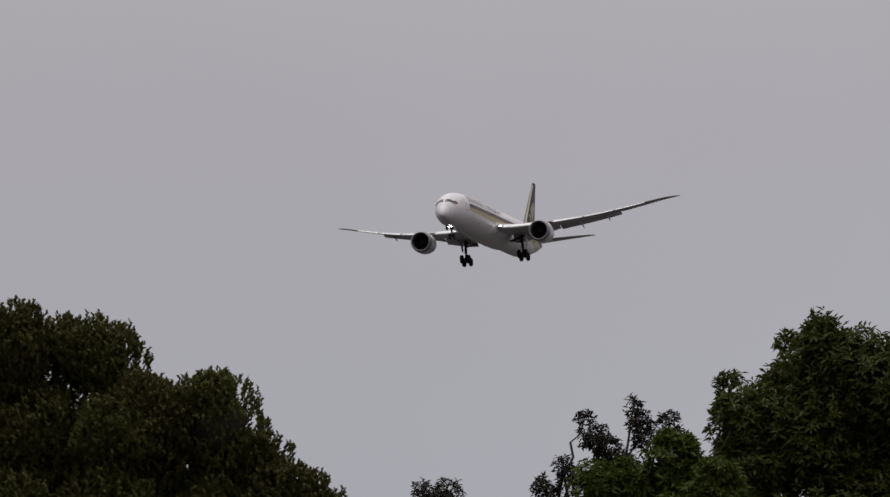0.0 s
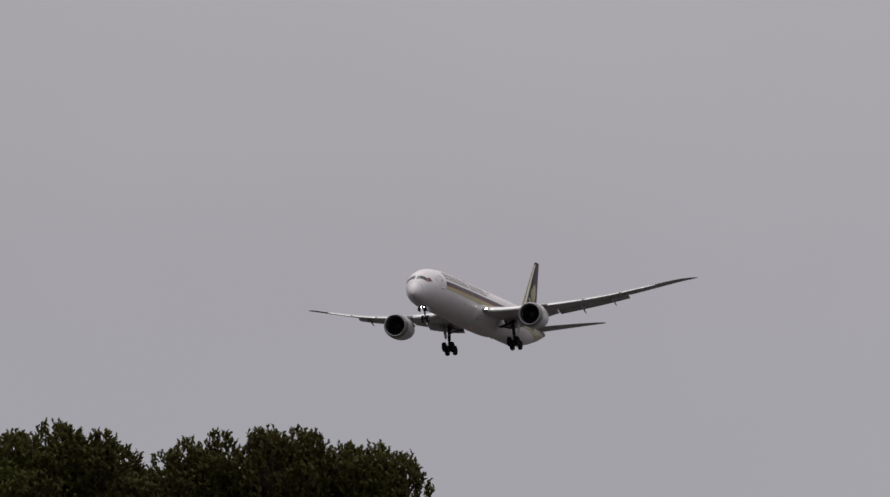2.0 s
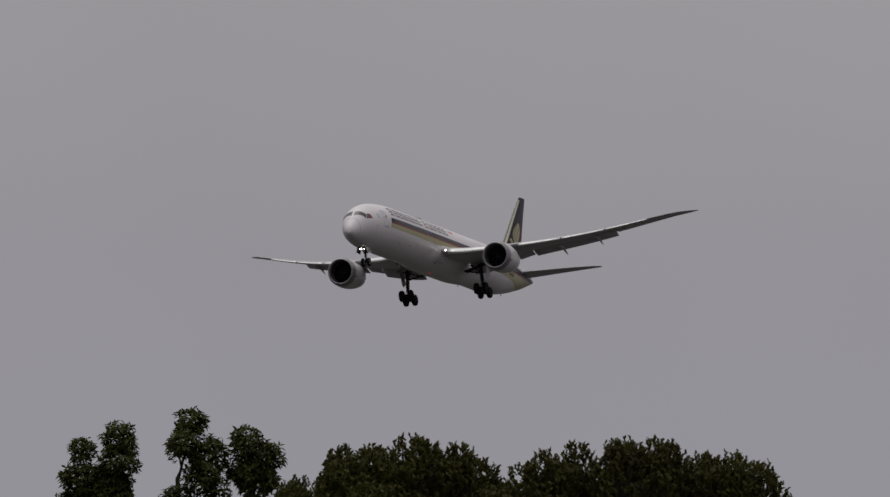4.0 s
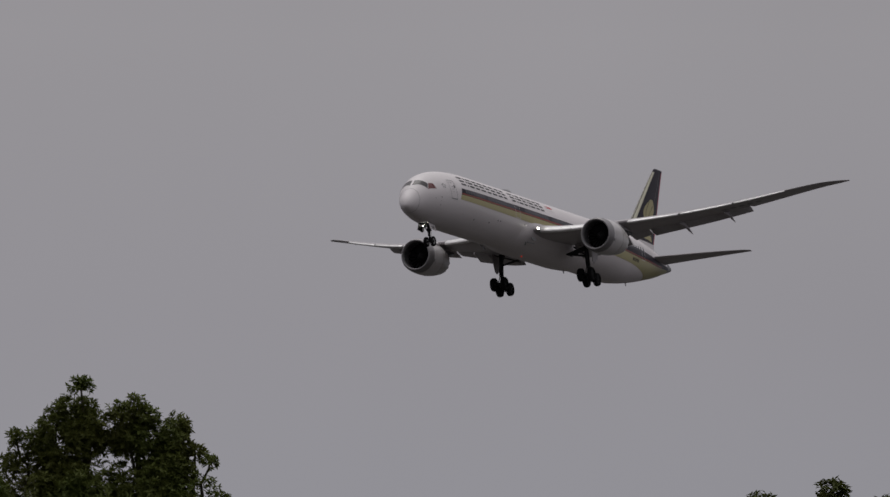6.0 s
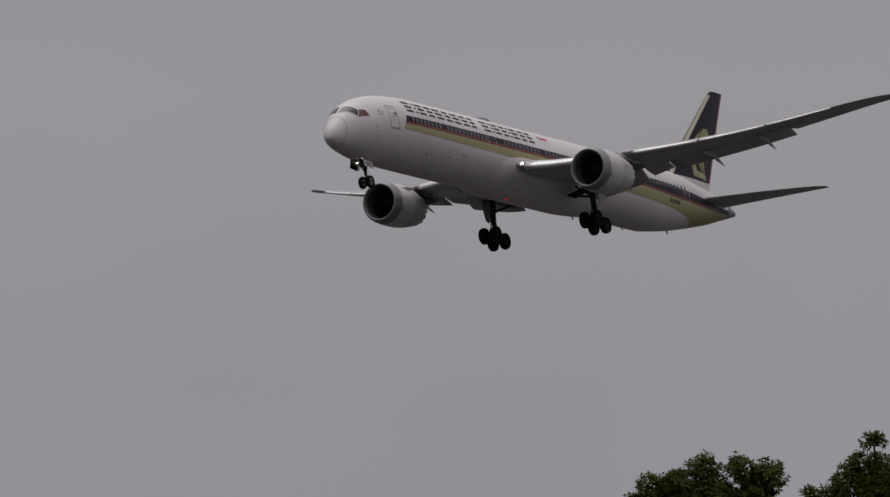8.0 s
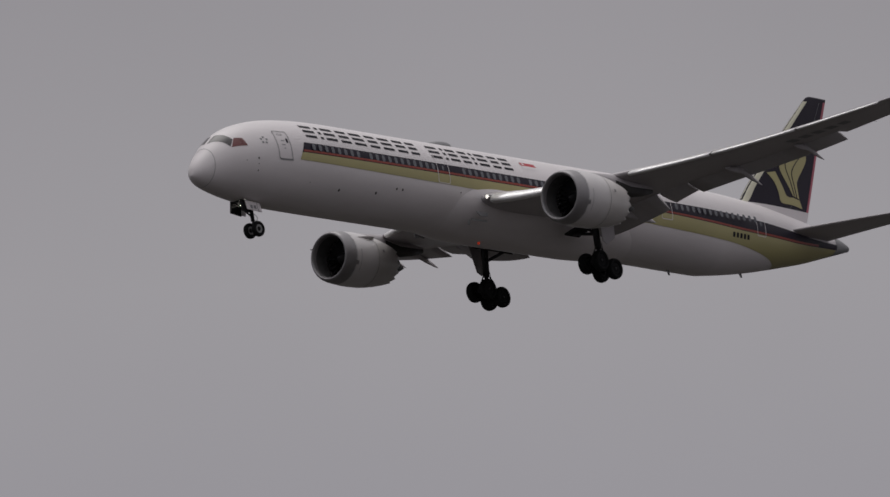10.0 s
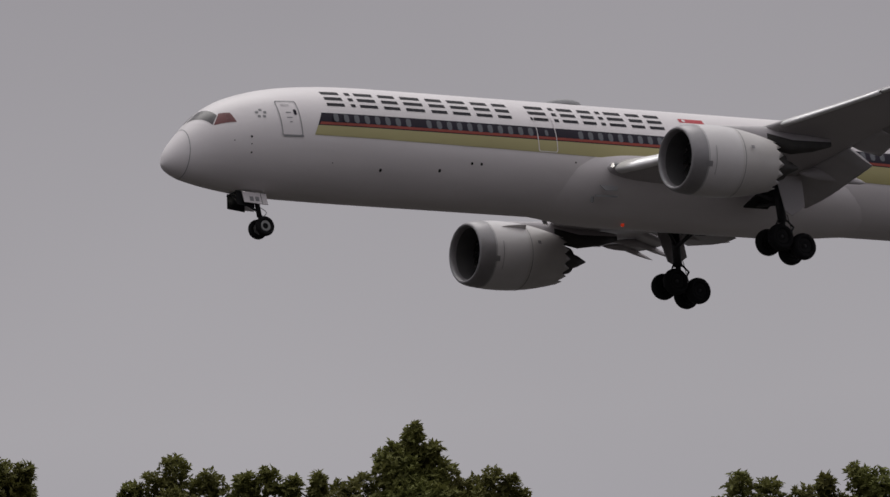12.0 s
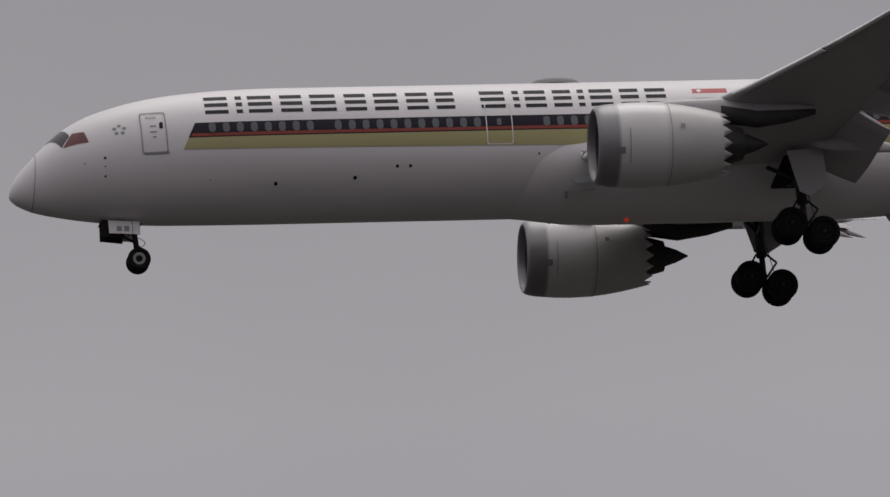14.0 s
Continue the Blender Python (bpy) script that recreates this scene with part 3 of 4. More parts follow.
def fin_line(z):
    le = curve_of((1.2, 53.6), (2.6, 56.0), (3.0, 56.5), (3.6, 57.0), (4.4, 57.75), (5.5, 58.9), (10.95, 64.75), (11.2, 65.05), (11.32, 65.35))
    te = curve_of((1.2, 63.5), (2.94, 64.2), (8.7, 66.35), (11.32, 67.4))
    th = curve_of((1.2, 0.95), (5, 0.72), (10.5, 0.3), (11.3, 0.16))
    return le(z), te(z), th(z)


def fin_half(s, z):
    le, te, th = fin_line(z)
    q = max(0.0, min(1.0, (s - le) / (te - le)))
    return 5 * (0.2969 * math.sqrt(q) - 0.126 * q - 0.3516 * q * q + 0.2843 * q ** 3 - 0.1036 * q ** 4) * th


def on_fin(s, z, side=1, off=0.012):
    return Vector((-s, side * (fin_half(s, z) + off), z))


def make_tail(plane):
    zs = span(1.2, 10.8, 26) + [10.95, 11.1, 11.22, 11.32]
    rings = []
    for z in zs:
        le, te, th = fin_line(z)
        q = [(1 - math.cos(math.pi * i / 14)) / 2 for i in range(15)]
        a = [Vector((-(le + k * (te - le)), fin_half(le + k * (te - le), z), z)) for k in q]
        rings.append(a + [Vector((p.x, -p.y, p.z)) for p in a[::-1][1:-1]])
    fin = child("tail_fin", mesh_data("tail_fin", *loft(rings, cap0=True, cap1=True), NAVY), plane, "navy tail fin with plain gold shapes")
    for side in (1, -1):
        # leading edge band, white foot, crimson rear edge
        def band(q0, q1, z0, z1, n=30, m=4, off=0.012, pad=0.0):
            rr = []
            for i in range(n + 1):
                z = z0 + (z1 - z0) * i / n
                le, te, th = fin_line(z)
                rr.append([on_fin(le + (q0(z) + (q1(z) - q0(z)) * j / m), z, side, off) for j in range(m + 1)])
            return loft(rr, close=False)
        child("leading_edge_band", mesh_data("leading_edge_band", *band(lambda z: 0.0, lambda z: 0.8 - 0.04 * z, 2.75, 10.9), PALEGOLD), fin, "pale gold leading edge")
        ch = lambda z: fin_line(z)[1] - fin_line(z)[0]
        child("rudder_edge", mesh_data("rudder_edge", *band(lambda z: ch(z) - 0.28, lambda z: ch(z) - 0.01, 2.75, 11.1), PINK), fin, "crimson rear edge of the rudder")
        child("fin_foot", mesh_data("fin_foot", *band(lambda z: 0.0, lambda z: ch(z), 1.3, 2.75, 8, 20, 0.035), WHITE), fin, "white foot of the fin")
        child("rudder_gap", mesh_data("rudder_gap", *band(lambda z: ch(z) * 0.70, lambda z: ch(z) * 0.70 + 0.03, 2.75, 11.0, 20, 1, 0.01), SEAM), fin)
        # plain gold shapes
        ribbons = [
            ([(59.36, 5.12), (60.05, 4.50), (60.45, 3.78), (60.69, 3.11), (61.94, 3.07), (63.34, 2.94)], [(60.29, 5.29), (60.61, 4.82), (61.08, 4.14), (61.45, 3.64), (62.30, 3.61), (63.03, 3.52)], GOLD, 0.018),
            ([(63.10, 7.62), (61.59, 6.75), (60.90, 6.07), (60.87, 5.45), (61.33, 4.81), (61.80, 4.28), (62.16, 3.78)], [(63.85, 7.62), (64.23, 6.82), (64.09, 6.31), (63.60, 5.72), (62.88, 4.88), (62.85, 4.38), (63.00, 3.60)], GOLD, 0.022)]
        for lift, line in ((0.030, [(62.78, 7.40), (61.75, 6.31), (61.54, 5.68), (61.97, 4.80), (62.38, 3.77)]), (0.030, [(63.79, 6.97), (62.67, 6.02), (62.23, 5.36), (62.40, 4.61), (62.71, 3.64)])):
            ribbons.append(([(a - 0.06, b) for a, b in line], [(a + 0.06, b) for a, b in line], NAVY, lift))
        for left, right, paint, lift in ribbons:
            rr = []
            for i in range((len(left) - 1) * 4 + 1):
                k, t = min(i // 4, len(left) - 2), i / 4 - min(i // 4, len(left) - 2)
                edge = []
                for c in (left, right):
                    a, b, d, e = (Vector(c[max(0, min(len(c) - 1, k + o))]) for o in (-1, 0, 1, 2))
                    edge.append(0.5 * (2 * b + (d - a) * t + (2 * a - 5 * b + 4 * d - e) * t * t + (3 * b - a - 3 * d + e) * t ** 3))
                rr.append([on_fin(*edge[0].lerp(edge[1], m / 6), side, lift) for m in range(7)])
            child("gold_shape" if paint is GOLD else "shape_line", mesh_data("fin_shape", *loft(rr, close=False), paint), fin)
    for side in (1, -1):
        le = curve_of((0.4, 59.0), (1.2, 59.6), (9.2, 66.2), (9.85, 67.2))
        te = curve_of((0.4, 64.9), (1.2, 65.1), (9.2, 67.7), (9.85, 67.95))
        rings = []
        for y in span(0.5, 9.2, 14) + [9.45, 9.65, 9.85]:
            a, b = le(y), te(y)
            z = 0.62 + 0.103 * y
            th = 0.072 * (b - a)
            up, dn = [], []
            for i in range(13):
                q = (1 - math.cos(math.pi * i / 12)) / 2
                t = 5 * (0.2969 * math.sqrt(q) - 0.126 * q - 0.3516 * q * q + 0.2843 * q ** 3 - 0.1036 * q ** 4) * th
                up.append(Vector((-(a + q * (b - a)), side * y, z + t - 0.05 * q)))
                dn.append(Vector((-(a + q * (b - a)), side * y, z - t - 0.05 * q)))
            rings.append(up + dn[::-1][1:-1])
        stab = child("stabilizer", mesh_data("stabilizer", *loft(rings, cap0=True, cap1=True), GREY), plane, "grey horizontal stabilizer")
        gap = []
        for y in span(1.6, 9.0, 10):
            a, b = le(y), te(y)
            q = 0.7
            gap.append([Vector((-(a + q * (b - a) + d), side * y, 0.62 + 0.103 * y - 0.05 * q - 0.29 * 0.088 * (b - a) * 1.12 - 0.012)) for d in (0, 0.04)])
        child("elevator_gap", mesh_data("elevator_gap", *loft(gap, close=False), SEAM), stab)


def make_cabin(plane):
    st = [0.0, 0.02, 0.05, 0.08, 0.13, 0.2, 0.3, 0.42, 0.55, 0.7, 0.85] + [1.0 + 0.15 * i for i in range(50)] + span(8.6, 12, 14) + span(13, 44, 31) + span(44.5, 68, 70)
    n = 96
    rings = [[skin(s, 2 * math.pi * k / n) for k in range(n)] for s in st]
    hull = child("fuselage", mesh_data("fuselage", *loft(rings, cap0=True, cap1=True), WHITE), plane, "white round cabin with navy, orange and gold bands")
    # nose cone seam
    seam = [[skin(1.06 + 0.02 * d + 0.10 * math.cos(2 * math.pi * k / 72), 2 * math.pi * k / 72, 1, 0.01) for k in range(72)] for d in (0, 1.6)]
    child("radome_seam", mesh_data("radome_seam", *loft(seam), SEAM), hull)
    child("tail_cone", mesh_data("tail_cone", *lathe([(-67.9, 0.26), (-68.2, 0.22), (-68.28, 0.15), (-68.2, 0.08)], 20), SEAM), hull, "dark exhaust of the tail cone").location = (0, 0, 0.57)
    # the shell's grey also carries the shade on the tapering tail end
    rear = [[skin(q, 2 * math.pi * k / 48, 1, 0.022) for k in range(48)] for q in span(66.1, 68.0, 8)]
    child("rear_cone", mesh_data("rear_cone", *loft(rear), SEAM), hull, "grey tapering rear cone, shade of the tail end in its tone")
    flat = lambda v: (lambda s: v)
    low = curve_of((7, -0.24), (22, -0.36), (41.4, -0.73), (45.8, -0.86), (51.6, -1.02), (54.8, -1.24), (57.1, -1.51), (59.0, -1.9), (61, -2.2), (67, -2.3))
    gold_top = curve_of((7, 0.27), (22, 0.3), (36, 0.26), (44, 0.12), (49.7, -0.02), (54.5, -0.13), (60, -0.12), (66.4, 0.2))
    navy_top = curve_of((7, 0.96), (22, 1.0), (45, 0.95), (50, 0.97), (54.7, 0.87), (58, 0.75), (63.5, 0.5), (66.4, 0.55))
    for side in (1, -1):
        child("gold_band", mesh_data("gold_band", *strip(low, gold_top, 7.47, 66.3, side, 0.02, 0.55, rows=24), GOLD), hull, "dull gold band along the cabin")
        child("navy_band", mesh_data("navy_band", *strip(gold_top, navy_top, 7.47, 66.3, side, 0.022, 0.55), NAVY), hull, "navy window band")
        o0 = lambda s: gold_top(s) + 0.05
        o1 = lambda s: gold_top(s) + 0.19
        child("orange_line", mesh_data("orange_line", *strip(o0, o1, 7.55, 63.5, side, 0.028, 0.55, rows=2), ORANGE), hull, "thin orange line under the windows")
        # cabin windows, left out where there are doors or blanked bays
        loop = rounded(20.0, 0.70, 0.30, 0.46, 0.14, 3)
        pane = mesh_data("cabin_window", *disc(loop, side, 0.032, 2), PANE)
        skip = {8, 22, 23, 34, 56, 57, 58}
        for i in range(78):
            s = 8.75 + 0.615 * i
            if i in skip or 20.5 < s < 22.3 or 43.6 < s < 45.4 or s > 54.5:
                continue
            child("cabin_window", pane, hull, "", pose(-(s - 20.0), 0, 0))
        # doors
        for s, zc, w, h, lean in ((6.22, 0.61, 1.12, 1.95, -0.03), (21.4, 0.65, 1.18, 1.95, 0.0), (44.5, 0.65, 1.18, 1.95, 0.0), (55.6, 0.6, 1.1, 1.72, 0.0)):
            mat = SEAM if s < 10 else WHITE
            d = child("cabin_door", mesh_data("cabin_door", *outline(s, zc, w, h, 0.12, 0.045, side, 0.034, lean), mat), hull, "outlined cabin door")
            if s < 10:
                child("door_window", mesh_data("door_window", *disc(rounded(s + 0.33, zc + 0.32, 0.16, 0.32, 0.07), side, 0.02), NAVY), d)
                child("door_sill", mesh_data("door_sill", *outline(s + 0.09, zc - 0.95, w * 0.96, 0.10, 0.02, 0.045, side, 0.03), SEAM), d)
                child("door_vent", mesh_data("door_vent", *outline(s - 0.1, zc + 0.72, 0.42, 0.1, 0.03, 0.02, side, 0.02), SEAM), d)
                for ds, dz, lw in ((-0.02, 0.3, 0.28), (-0.02, 0.02, 0.3), (0.02, -0.22, 0.14)):
                    child("door_lever", mesh_data("door_lever", *disc(rounded(s + ds, zc + dz, lw, 0.055, 0.02, 2), side, 0.02), SEAM), d)
            else:
                child("door_window", mesh_data("door_window", *disc(rounded(s, zc + 0.05, 0.2, 0.32, 0.08), side, 0.036), PANE), d)
        # plain bars where the operator's lettering stands, two words
        words = ((8.47, (1.36, 0.4, 1.40, 1.28, 1.50, 1.26, 1.40, 1.28, 1.10)), (20.65, (1.44, 0.4, 1.24, 1.08, 0.4, 1.34, 1.10, 1.2)))
        for s, widths in words:
            for w in widths:
                q0, q1 = (0.04, 0.79) if w > 0.5 else (0.1, 0.8)
                for z0, z1 in ((1.40, 1.58), (1.77, 1.96), (2.14, 2.33)):
                    child("title_bar", mesh_data("title_bar", *strip(flat(z0), flat(z1), s + q0 * w, s + q1 * w, side, 0.013, 0.0, 0.25, 3), TITLE), hull)
                s += w + 0.03 if w > 0.5 else w + 0.12
        # flag
        child("flag_red", mesh_data("flag_red", *strip(flat(1.97), flat(2.24), 30.2, 31.75, side, 0.013), RED), hull, "red upper half of a small flag")
        child("flag_white", mesh_data("flag_white", *strip(flat(1.72), flat(1.97), 30.2, 31.75, side, 0.013), WHITE), hull)
        child("flag_crescent", mesh_data("flag_crescent", *disc(rounded(30.5, 2.11, 0.2, 0.17, 0.08), side, 0.022), WHITE), hull)
        # small emblem behind the cockpit, as five plain marks round a ring
        for k in range(5):
            a = radians(90 + 72 * k)
            child("emblem_mark", mesh_data("emblem_mark", *disc(rounded(4.75 + 0.22 * math.cos(a), 0.84 + 0.20 * math.sin(a), 0.16, 0.14, 0.04, 2), side, 0.012), SEAM), hull)
        # outlets, probes and vents
        for s, z, r in ((11.47, -1.74, 0.085), (14.96, -1.58, 0.085), (16.82, -1.15, 0.075), (17.4, -1.15, 0.075), (8.6, -1.55, 0.03), (4.07, -0.42, 0.06), (4.07, -0.78, 0.035), (4.07, -1.2, 0.05), (3.2, -0.6, 0.03), (23.1, -0.75, 0.05)):
            child("outlet", mesh_data("outlet", *disc([(s + r * math.cos(a), z + r * math.sin(a)) for a in [2 * math.pi * k / 12 for k in range(12)]], side, 0.012, 2), DARK), hull)
        # cockpit panes
        def pane_of(c, n=8):
            rr = []
            for i in range(n + 1):
                u = i / n
                row = []
                for j in range(n + 1):
                    v = j / n
                    s = (c[0][0] * (1 - u) + c[1][0] * u) * (1 - v) + (c[3][0] * (1 - u) + c[2][0] * u) * v
                    t = (c[0][1] * (1 - u) + c[1][1] * u) * (1 - v) + (c[3][1] * (1 - u) + c[2][1] * u) * v
                    row.append(skin(s, radians(t), side, 0.015))
                rr.append(row)
            return loft(rr, close=False)
        child("windscreen", mesh_data("windscreen", *pane_of([(1.55, 5), (2.27, 62), (2.64, 49), (2.24, 4)]), GLASS), hull, "dark windscreen pane")
        child("side_window", mesh_data("side_window", *pane_of([(2.32, 64), (3.42, 71), (3.25, 54), (2.74, 47)]), AMBER), hull, "reddish coated cockpit side window")
    # belly fairing between the wings, swelling smoothly out of the cabin's lower half
    swell = curve_of((22.0, -0.01), (22.7, 0.05), (23.5, 0.16), (24.6, 0.28), (26.5, 0.34), (36.5, 0.33), (39.5, 0.2), (41.5, 0.03), (42.3, -0.03))
    rise = curve_of((22.0, 168), (22.25, 148), (22.7, 124), (23.3, 108), (24.6, 97), (27, 93), (36, 93), (39.5, 104), (42.3, 140))
    lo = lambda s: bot_z(s) - swell(s)
    rings = []
    for s in span(22.0, 26.5, 36) + span(27, 42.3, 31):
        ring = []
        for k in range(65):
            th = radians(rise(s) + (360 - 2 * rise(s)) * k / 64)
            edge = min(th - radians(rise(s)), radians(360 - rise(s)) - th) / radians(28)
            g = 1.0 if edge >= 1 else edge * (2 - edge)
            ring.append(skin(s, th, 1, swell(s) * g - 0.025 * (1 - g)))
        rings.append(ring)
    child("belly_fairing", mesh_data("belly_fairing", *loft(rings, close=False), WHITE), plane, "white wing root fairing under the cabin")
    for side in (1, -1):
        child("air_scoop", mesh_data("air_scoop", *merge(plate([(-24.15, side * 2.42, -2.37), (-24.15, side * 2.32, -2.67), (-24.3, side * 2.2, -2.67), (-24.3, side * 2.3, -2.37)], 0.1), plate([(-24.3, side * 2.50, -2.31), (-25.5, side * 2.78, -2.37), (-25.5, side * 2.75, -2.47), (-24.3, side * 2.47, -2.41)], 0.1)), SEAM, False), plane, "small air scoop on the fairing")
        child("belly_inlet", mesh_data("belly_inlet", *plate([(-24.4, side * 2.86, -1.89), (-25.4, side * 2.99, -1.92), (-25.4, side * 2.98, -2.17), (-24.7, side * 2.9, -2.17)], 0.05), SEAM, False), plane)
    dome = [[Vector((-24.45 + 1.15 * q * math.cos(2 * math.pi * k / 32), 0.75 * q * math.sin(2 * math.pi * k / 32), 3.0 + h)) for k in range(32)] for q, h in ((1.0, 0.0), (0.94, 0.16), (0.8, 0.27), (0.5, 0.36), (0.1, 0.39))]
    child("antenna_dome", mesh_data("antenna_dome", *loft(dome, cap1=True), SEAM), plane, "low dark antenna dome on the crown")
    for s, h in ((1.95, -0.1), (38.9, -0.36), (47.5, -0.4), (55.5, -0.3)):
        b = bot_z(s) + 0.05 if not 22 < s < 42 else lo(s) + 0.05
        child("blade_antenna", mesh_data("blade_antenna", *plate([(-s, 0, b), (-s - 0.3, 0, b), (-s - 0.38, 0, b + h), (-s - 0.22, 0, b + h)], 0.04), SEAM, False), plane)
    b = [[Vector((-27.2 + 0.10 * q * math.cos(2 * math.pi * k / 12), 0.5 + 0.10 * q * math.sin(2 * math.pi * k / 12), -3.22 - h)) for k in range(12)] for q, h in ((1, 0), (0.9, 0.1), (0.3, 0.16))]
    child("beacon", mesh_data("beacon", *loft(b, cap1=True), BEACON), plane, "red beacon lens on the belly")
    for s, z in ((52.0, -0.5),):
        for side in (1, -1):
            for k in range(5):
                child("rear_mark", mesh_data("rear_mark", *strip(lambda q: z - 0.17, lambda q: z + 0.17, s + 0.44 * k, s + 0.44 * k + 0.27, side, 0.03, 0, 0.14, 2), TITLE), hull, "plain dark bar on the gold band")


def make_airliner():
    plane = tagged(new("airliner"), "white twin-engine wide-body airliner with navy and gold bands, landing gear down", "airliner")
    make_cabin(plane)
    for side in (1, -1):
        make_wing(plane, side)
        make_engine(plane, side)
        make_main_gear(plane, side)
    make_nose_gear(plane)
    make_tail(plane)
    return plane


airliner = make_airliner()


# ---- ground ----
def make_ground():
    n = 40
    v, f = [], []
    for i in range(n + 1):
        for j in range(n + 1):
            x, y = (i / n * 2 - 1), (j / n * 2 - 1)
            px, py = math.copysign(abs(x) ** 2 * 4500, x), math.copysign(abs(y) ** 2 * 4500, y)
            v.append((px, py, 0.25 * noise.noise(Vector((px * 0.02, py * 0.02, 0))) if math.hypot(px, py) > 8 else 0))
    for i in range(n):
        for j in range(n):
            a = i * (n + 1) + j
            f.append((a, a + n + 1, a + n + 2, a + 1))
    tagged(new("ground", mesh_data("ground", v, f, GRASS)), "flat rough green grass field", "ground", kind="structure")


make_ground()


# ---- trees ----
def leaves(lobes, cores, rng, leaf, per_area, width, whorl, droop, fill, spike=0.0):
    """Shoots with whorls of pointed leaves over the lobes of a crown, in the crown's own axes."""
    P, D, L = [], [], []
    clumps = []
    for u, w, z, r, share in lobes:
        clumps.append((u, w, z, r, share * (0.7 if r > 0.3 else 1)))
        for k in range(7 if r > 0.3 else 0):
            d = Vector(rng.normal(size=3))
            d.z = abs(d.z) * (1 if k < 5 else -0.7)
            d.y = -abs(d.y) if k % 3 else d.y
            d = d.normalized() * r * (0.6 + 0.1 * rng.random())
            clumps.append((u + d.x, w + d.y, z + d.z, r * (0.36 + 0.12 * rng.random()), share))
    for u, w, z, r, share in clumps:
        r = max(0.05, r * 0.92 - leaf * 0.45)
        n = max(24, int(4 * math.pi * r * r * per_area * share))
        d = rng.normal(size=(n, 3))
        d /= np.linalg.norm(d, axis=1)[:, None]
        rough = 1 + 0.16 * np.sin(d[:, 0] * 5 + u * 3) * np.sin(d[:, 2] * 6 + z * 2) + rng.normal(0, 0.05, n) + np.where(rng.random(n) < 0.1, (0.06 if spike else 0.16) * rng.random(n), 0)
        depth = np.where(rng.random(n) < fill, rng.random(n) ** 0.5 * 0.85, rough)
        P.append(np.array((u, w, z)) + d * (r * depth)[:, None])
        D.append(d)
        L.append(np.where(depth < 0.8, 1.35, 1.0))
    p, d, l = np.concatenate(P), np.concatenate(D), np.concatenate(L)
    n = len(p)
    d = d * (0.4 if spike else 0.6) + np.array((0, 0, 1.0 if spike else 0.8)) + rng.normal(0, 0.2 if spike else 0.3, (n, 3))
    d /= np.linalg.norm(d, axis=1)[:, None]
    a = np.cross(d, rng.normal(size=(n, 3)))
    a /= np.linalg.norm(a, axis=1)[:, None]
    b = np.cross(d, a)
    tall = 0.6 + 0.5 * rng.random(n)
    V, F = [], []
    for k in range(whorl):
        ang = 2 * math.pi * k / whorl + rng.random(n) * 0.8
        spread = (0.3 + 0.6 * rng.random(n)) if spike else (0.55 + 0.75 * rng.random(n))
        side = a * np.cos(ang)[:, None] + b * np.sin(ang)[:, None]
        ax = d * np.cos(spread)[:, None] + side * np.sin(spread)[:, None]
        ax[:, 2] -= droop * rng.random(n)
        ax /= np.linalg.norm(ax, axis=1)[:, None]
        cr = np.cross(ax, d + rng.normal(0, 0.2, (n, 3)))
        cr /= np.linalg.norm(cr, axis=1)[:, None] + 1e-9
        up = np.cross(cr, ax)
        ln = (leaf * l * (0.7 + 0.6 * rng.random(n)))[:, None]
        base = p + d * (spike * (k / whorl - 0.4) * tall if spike else rng.random(n) * leaf * 0.8)[:, None]
        quad = np.stack([base, base + ax * ln * 0.5 + cr * ln * width / 2 + up * ln * 0.07, base + ax * ln - up * ln * 0.12, base + ax * ln * 0.5 - cr * ln * width / 2 + up * ln * 0.07], 1)
        V.append(quad.reshape(-1, 3))
    V = np.concatenate(V)
    q = np.arange(len(V) // 4) * 4
    F = [np.stack([q, q + 1, q + 2], 1), np.stack([q, q + 2, q + 3], 1)]
    # dark blocking lumps inside each clump; the hollows' shade is in their colour
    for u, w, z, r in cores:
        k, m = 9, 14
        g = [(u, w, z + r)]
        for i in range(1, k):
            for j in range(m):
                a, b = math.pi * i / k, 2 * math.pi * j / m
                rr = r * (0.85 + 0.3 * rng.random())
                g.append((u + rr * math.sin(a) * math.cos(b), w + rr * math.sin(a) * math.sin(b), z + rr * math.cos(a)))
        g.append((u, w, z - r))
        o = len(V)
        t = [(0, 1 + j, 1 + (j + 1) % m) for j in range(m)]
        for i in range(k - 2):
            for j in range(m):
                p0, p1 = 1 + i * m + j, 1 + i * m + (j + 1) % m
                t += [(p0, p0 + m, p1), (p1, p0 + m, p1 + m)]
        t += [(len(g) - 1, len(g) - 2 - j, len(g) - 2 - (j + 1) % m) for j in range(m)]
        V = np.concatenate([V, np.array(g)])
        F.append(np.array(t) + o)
    F = np.concatenate(F)
    me = bpy.data.meshes.new("crown")
    me.vertices.add(len(V))
    me.vertices.foreach_set("co", V.ravel())
    me.loops.add(len(F) * 3)
    me.loops.foreach_set("vertex_index", F.ravel().astype(np.int32))
    me.polygons.add(len(F))
    me.polygons.foreach_set("loop_start", np.arange(len(F), dtype=np.int32) * 3)
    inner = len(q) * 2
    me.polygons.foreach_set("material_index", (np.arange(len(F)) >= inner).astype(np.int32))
    me.update(calc_edges=True)
    return me


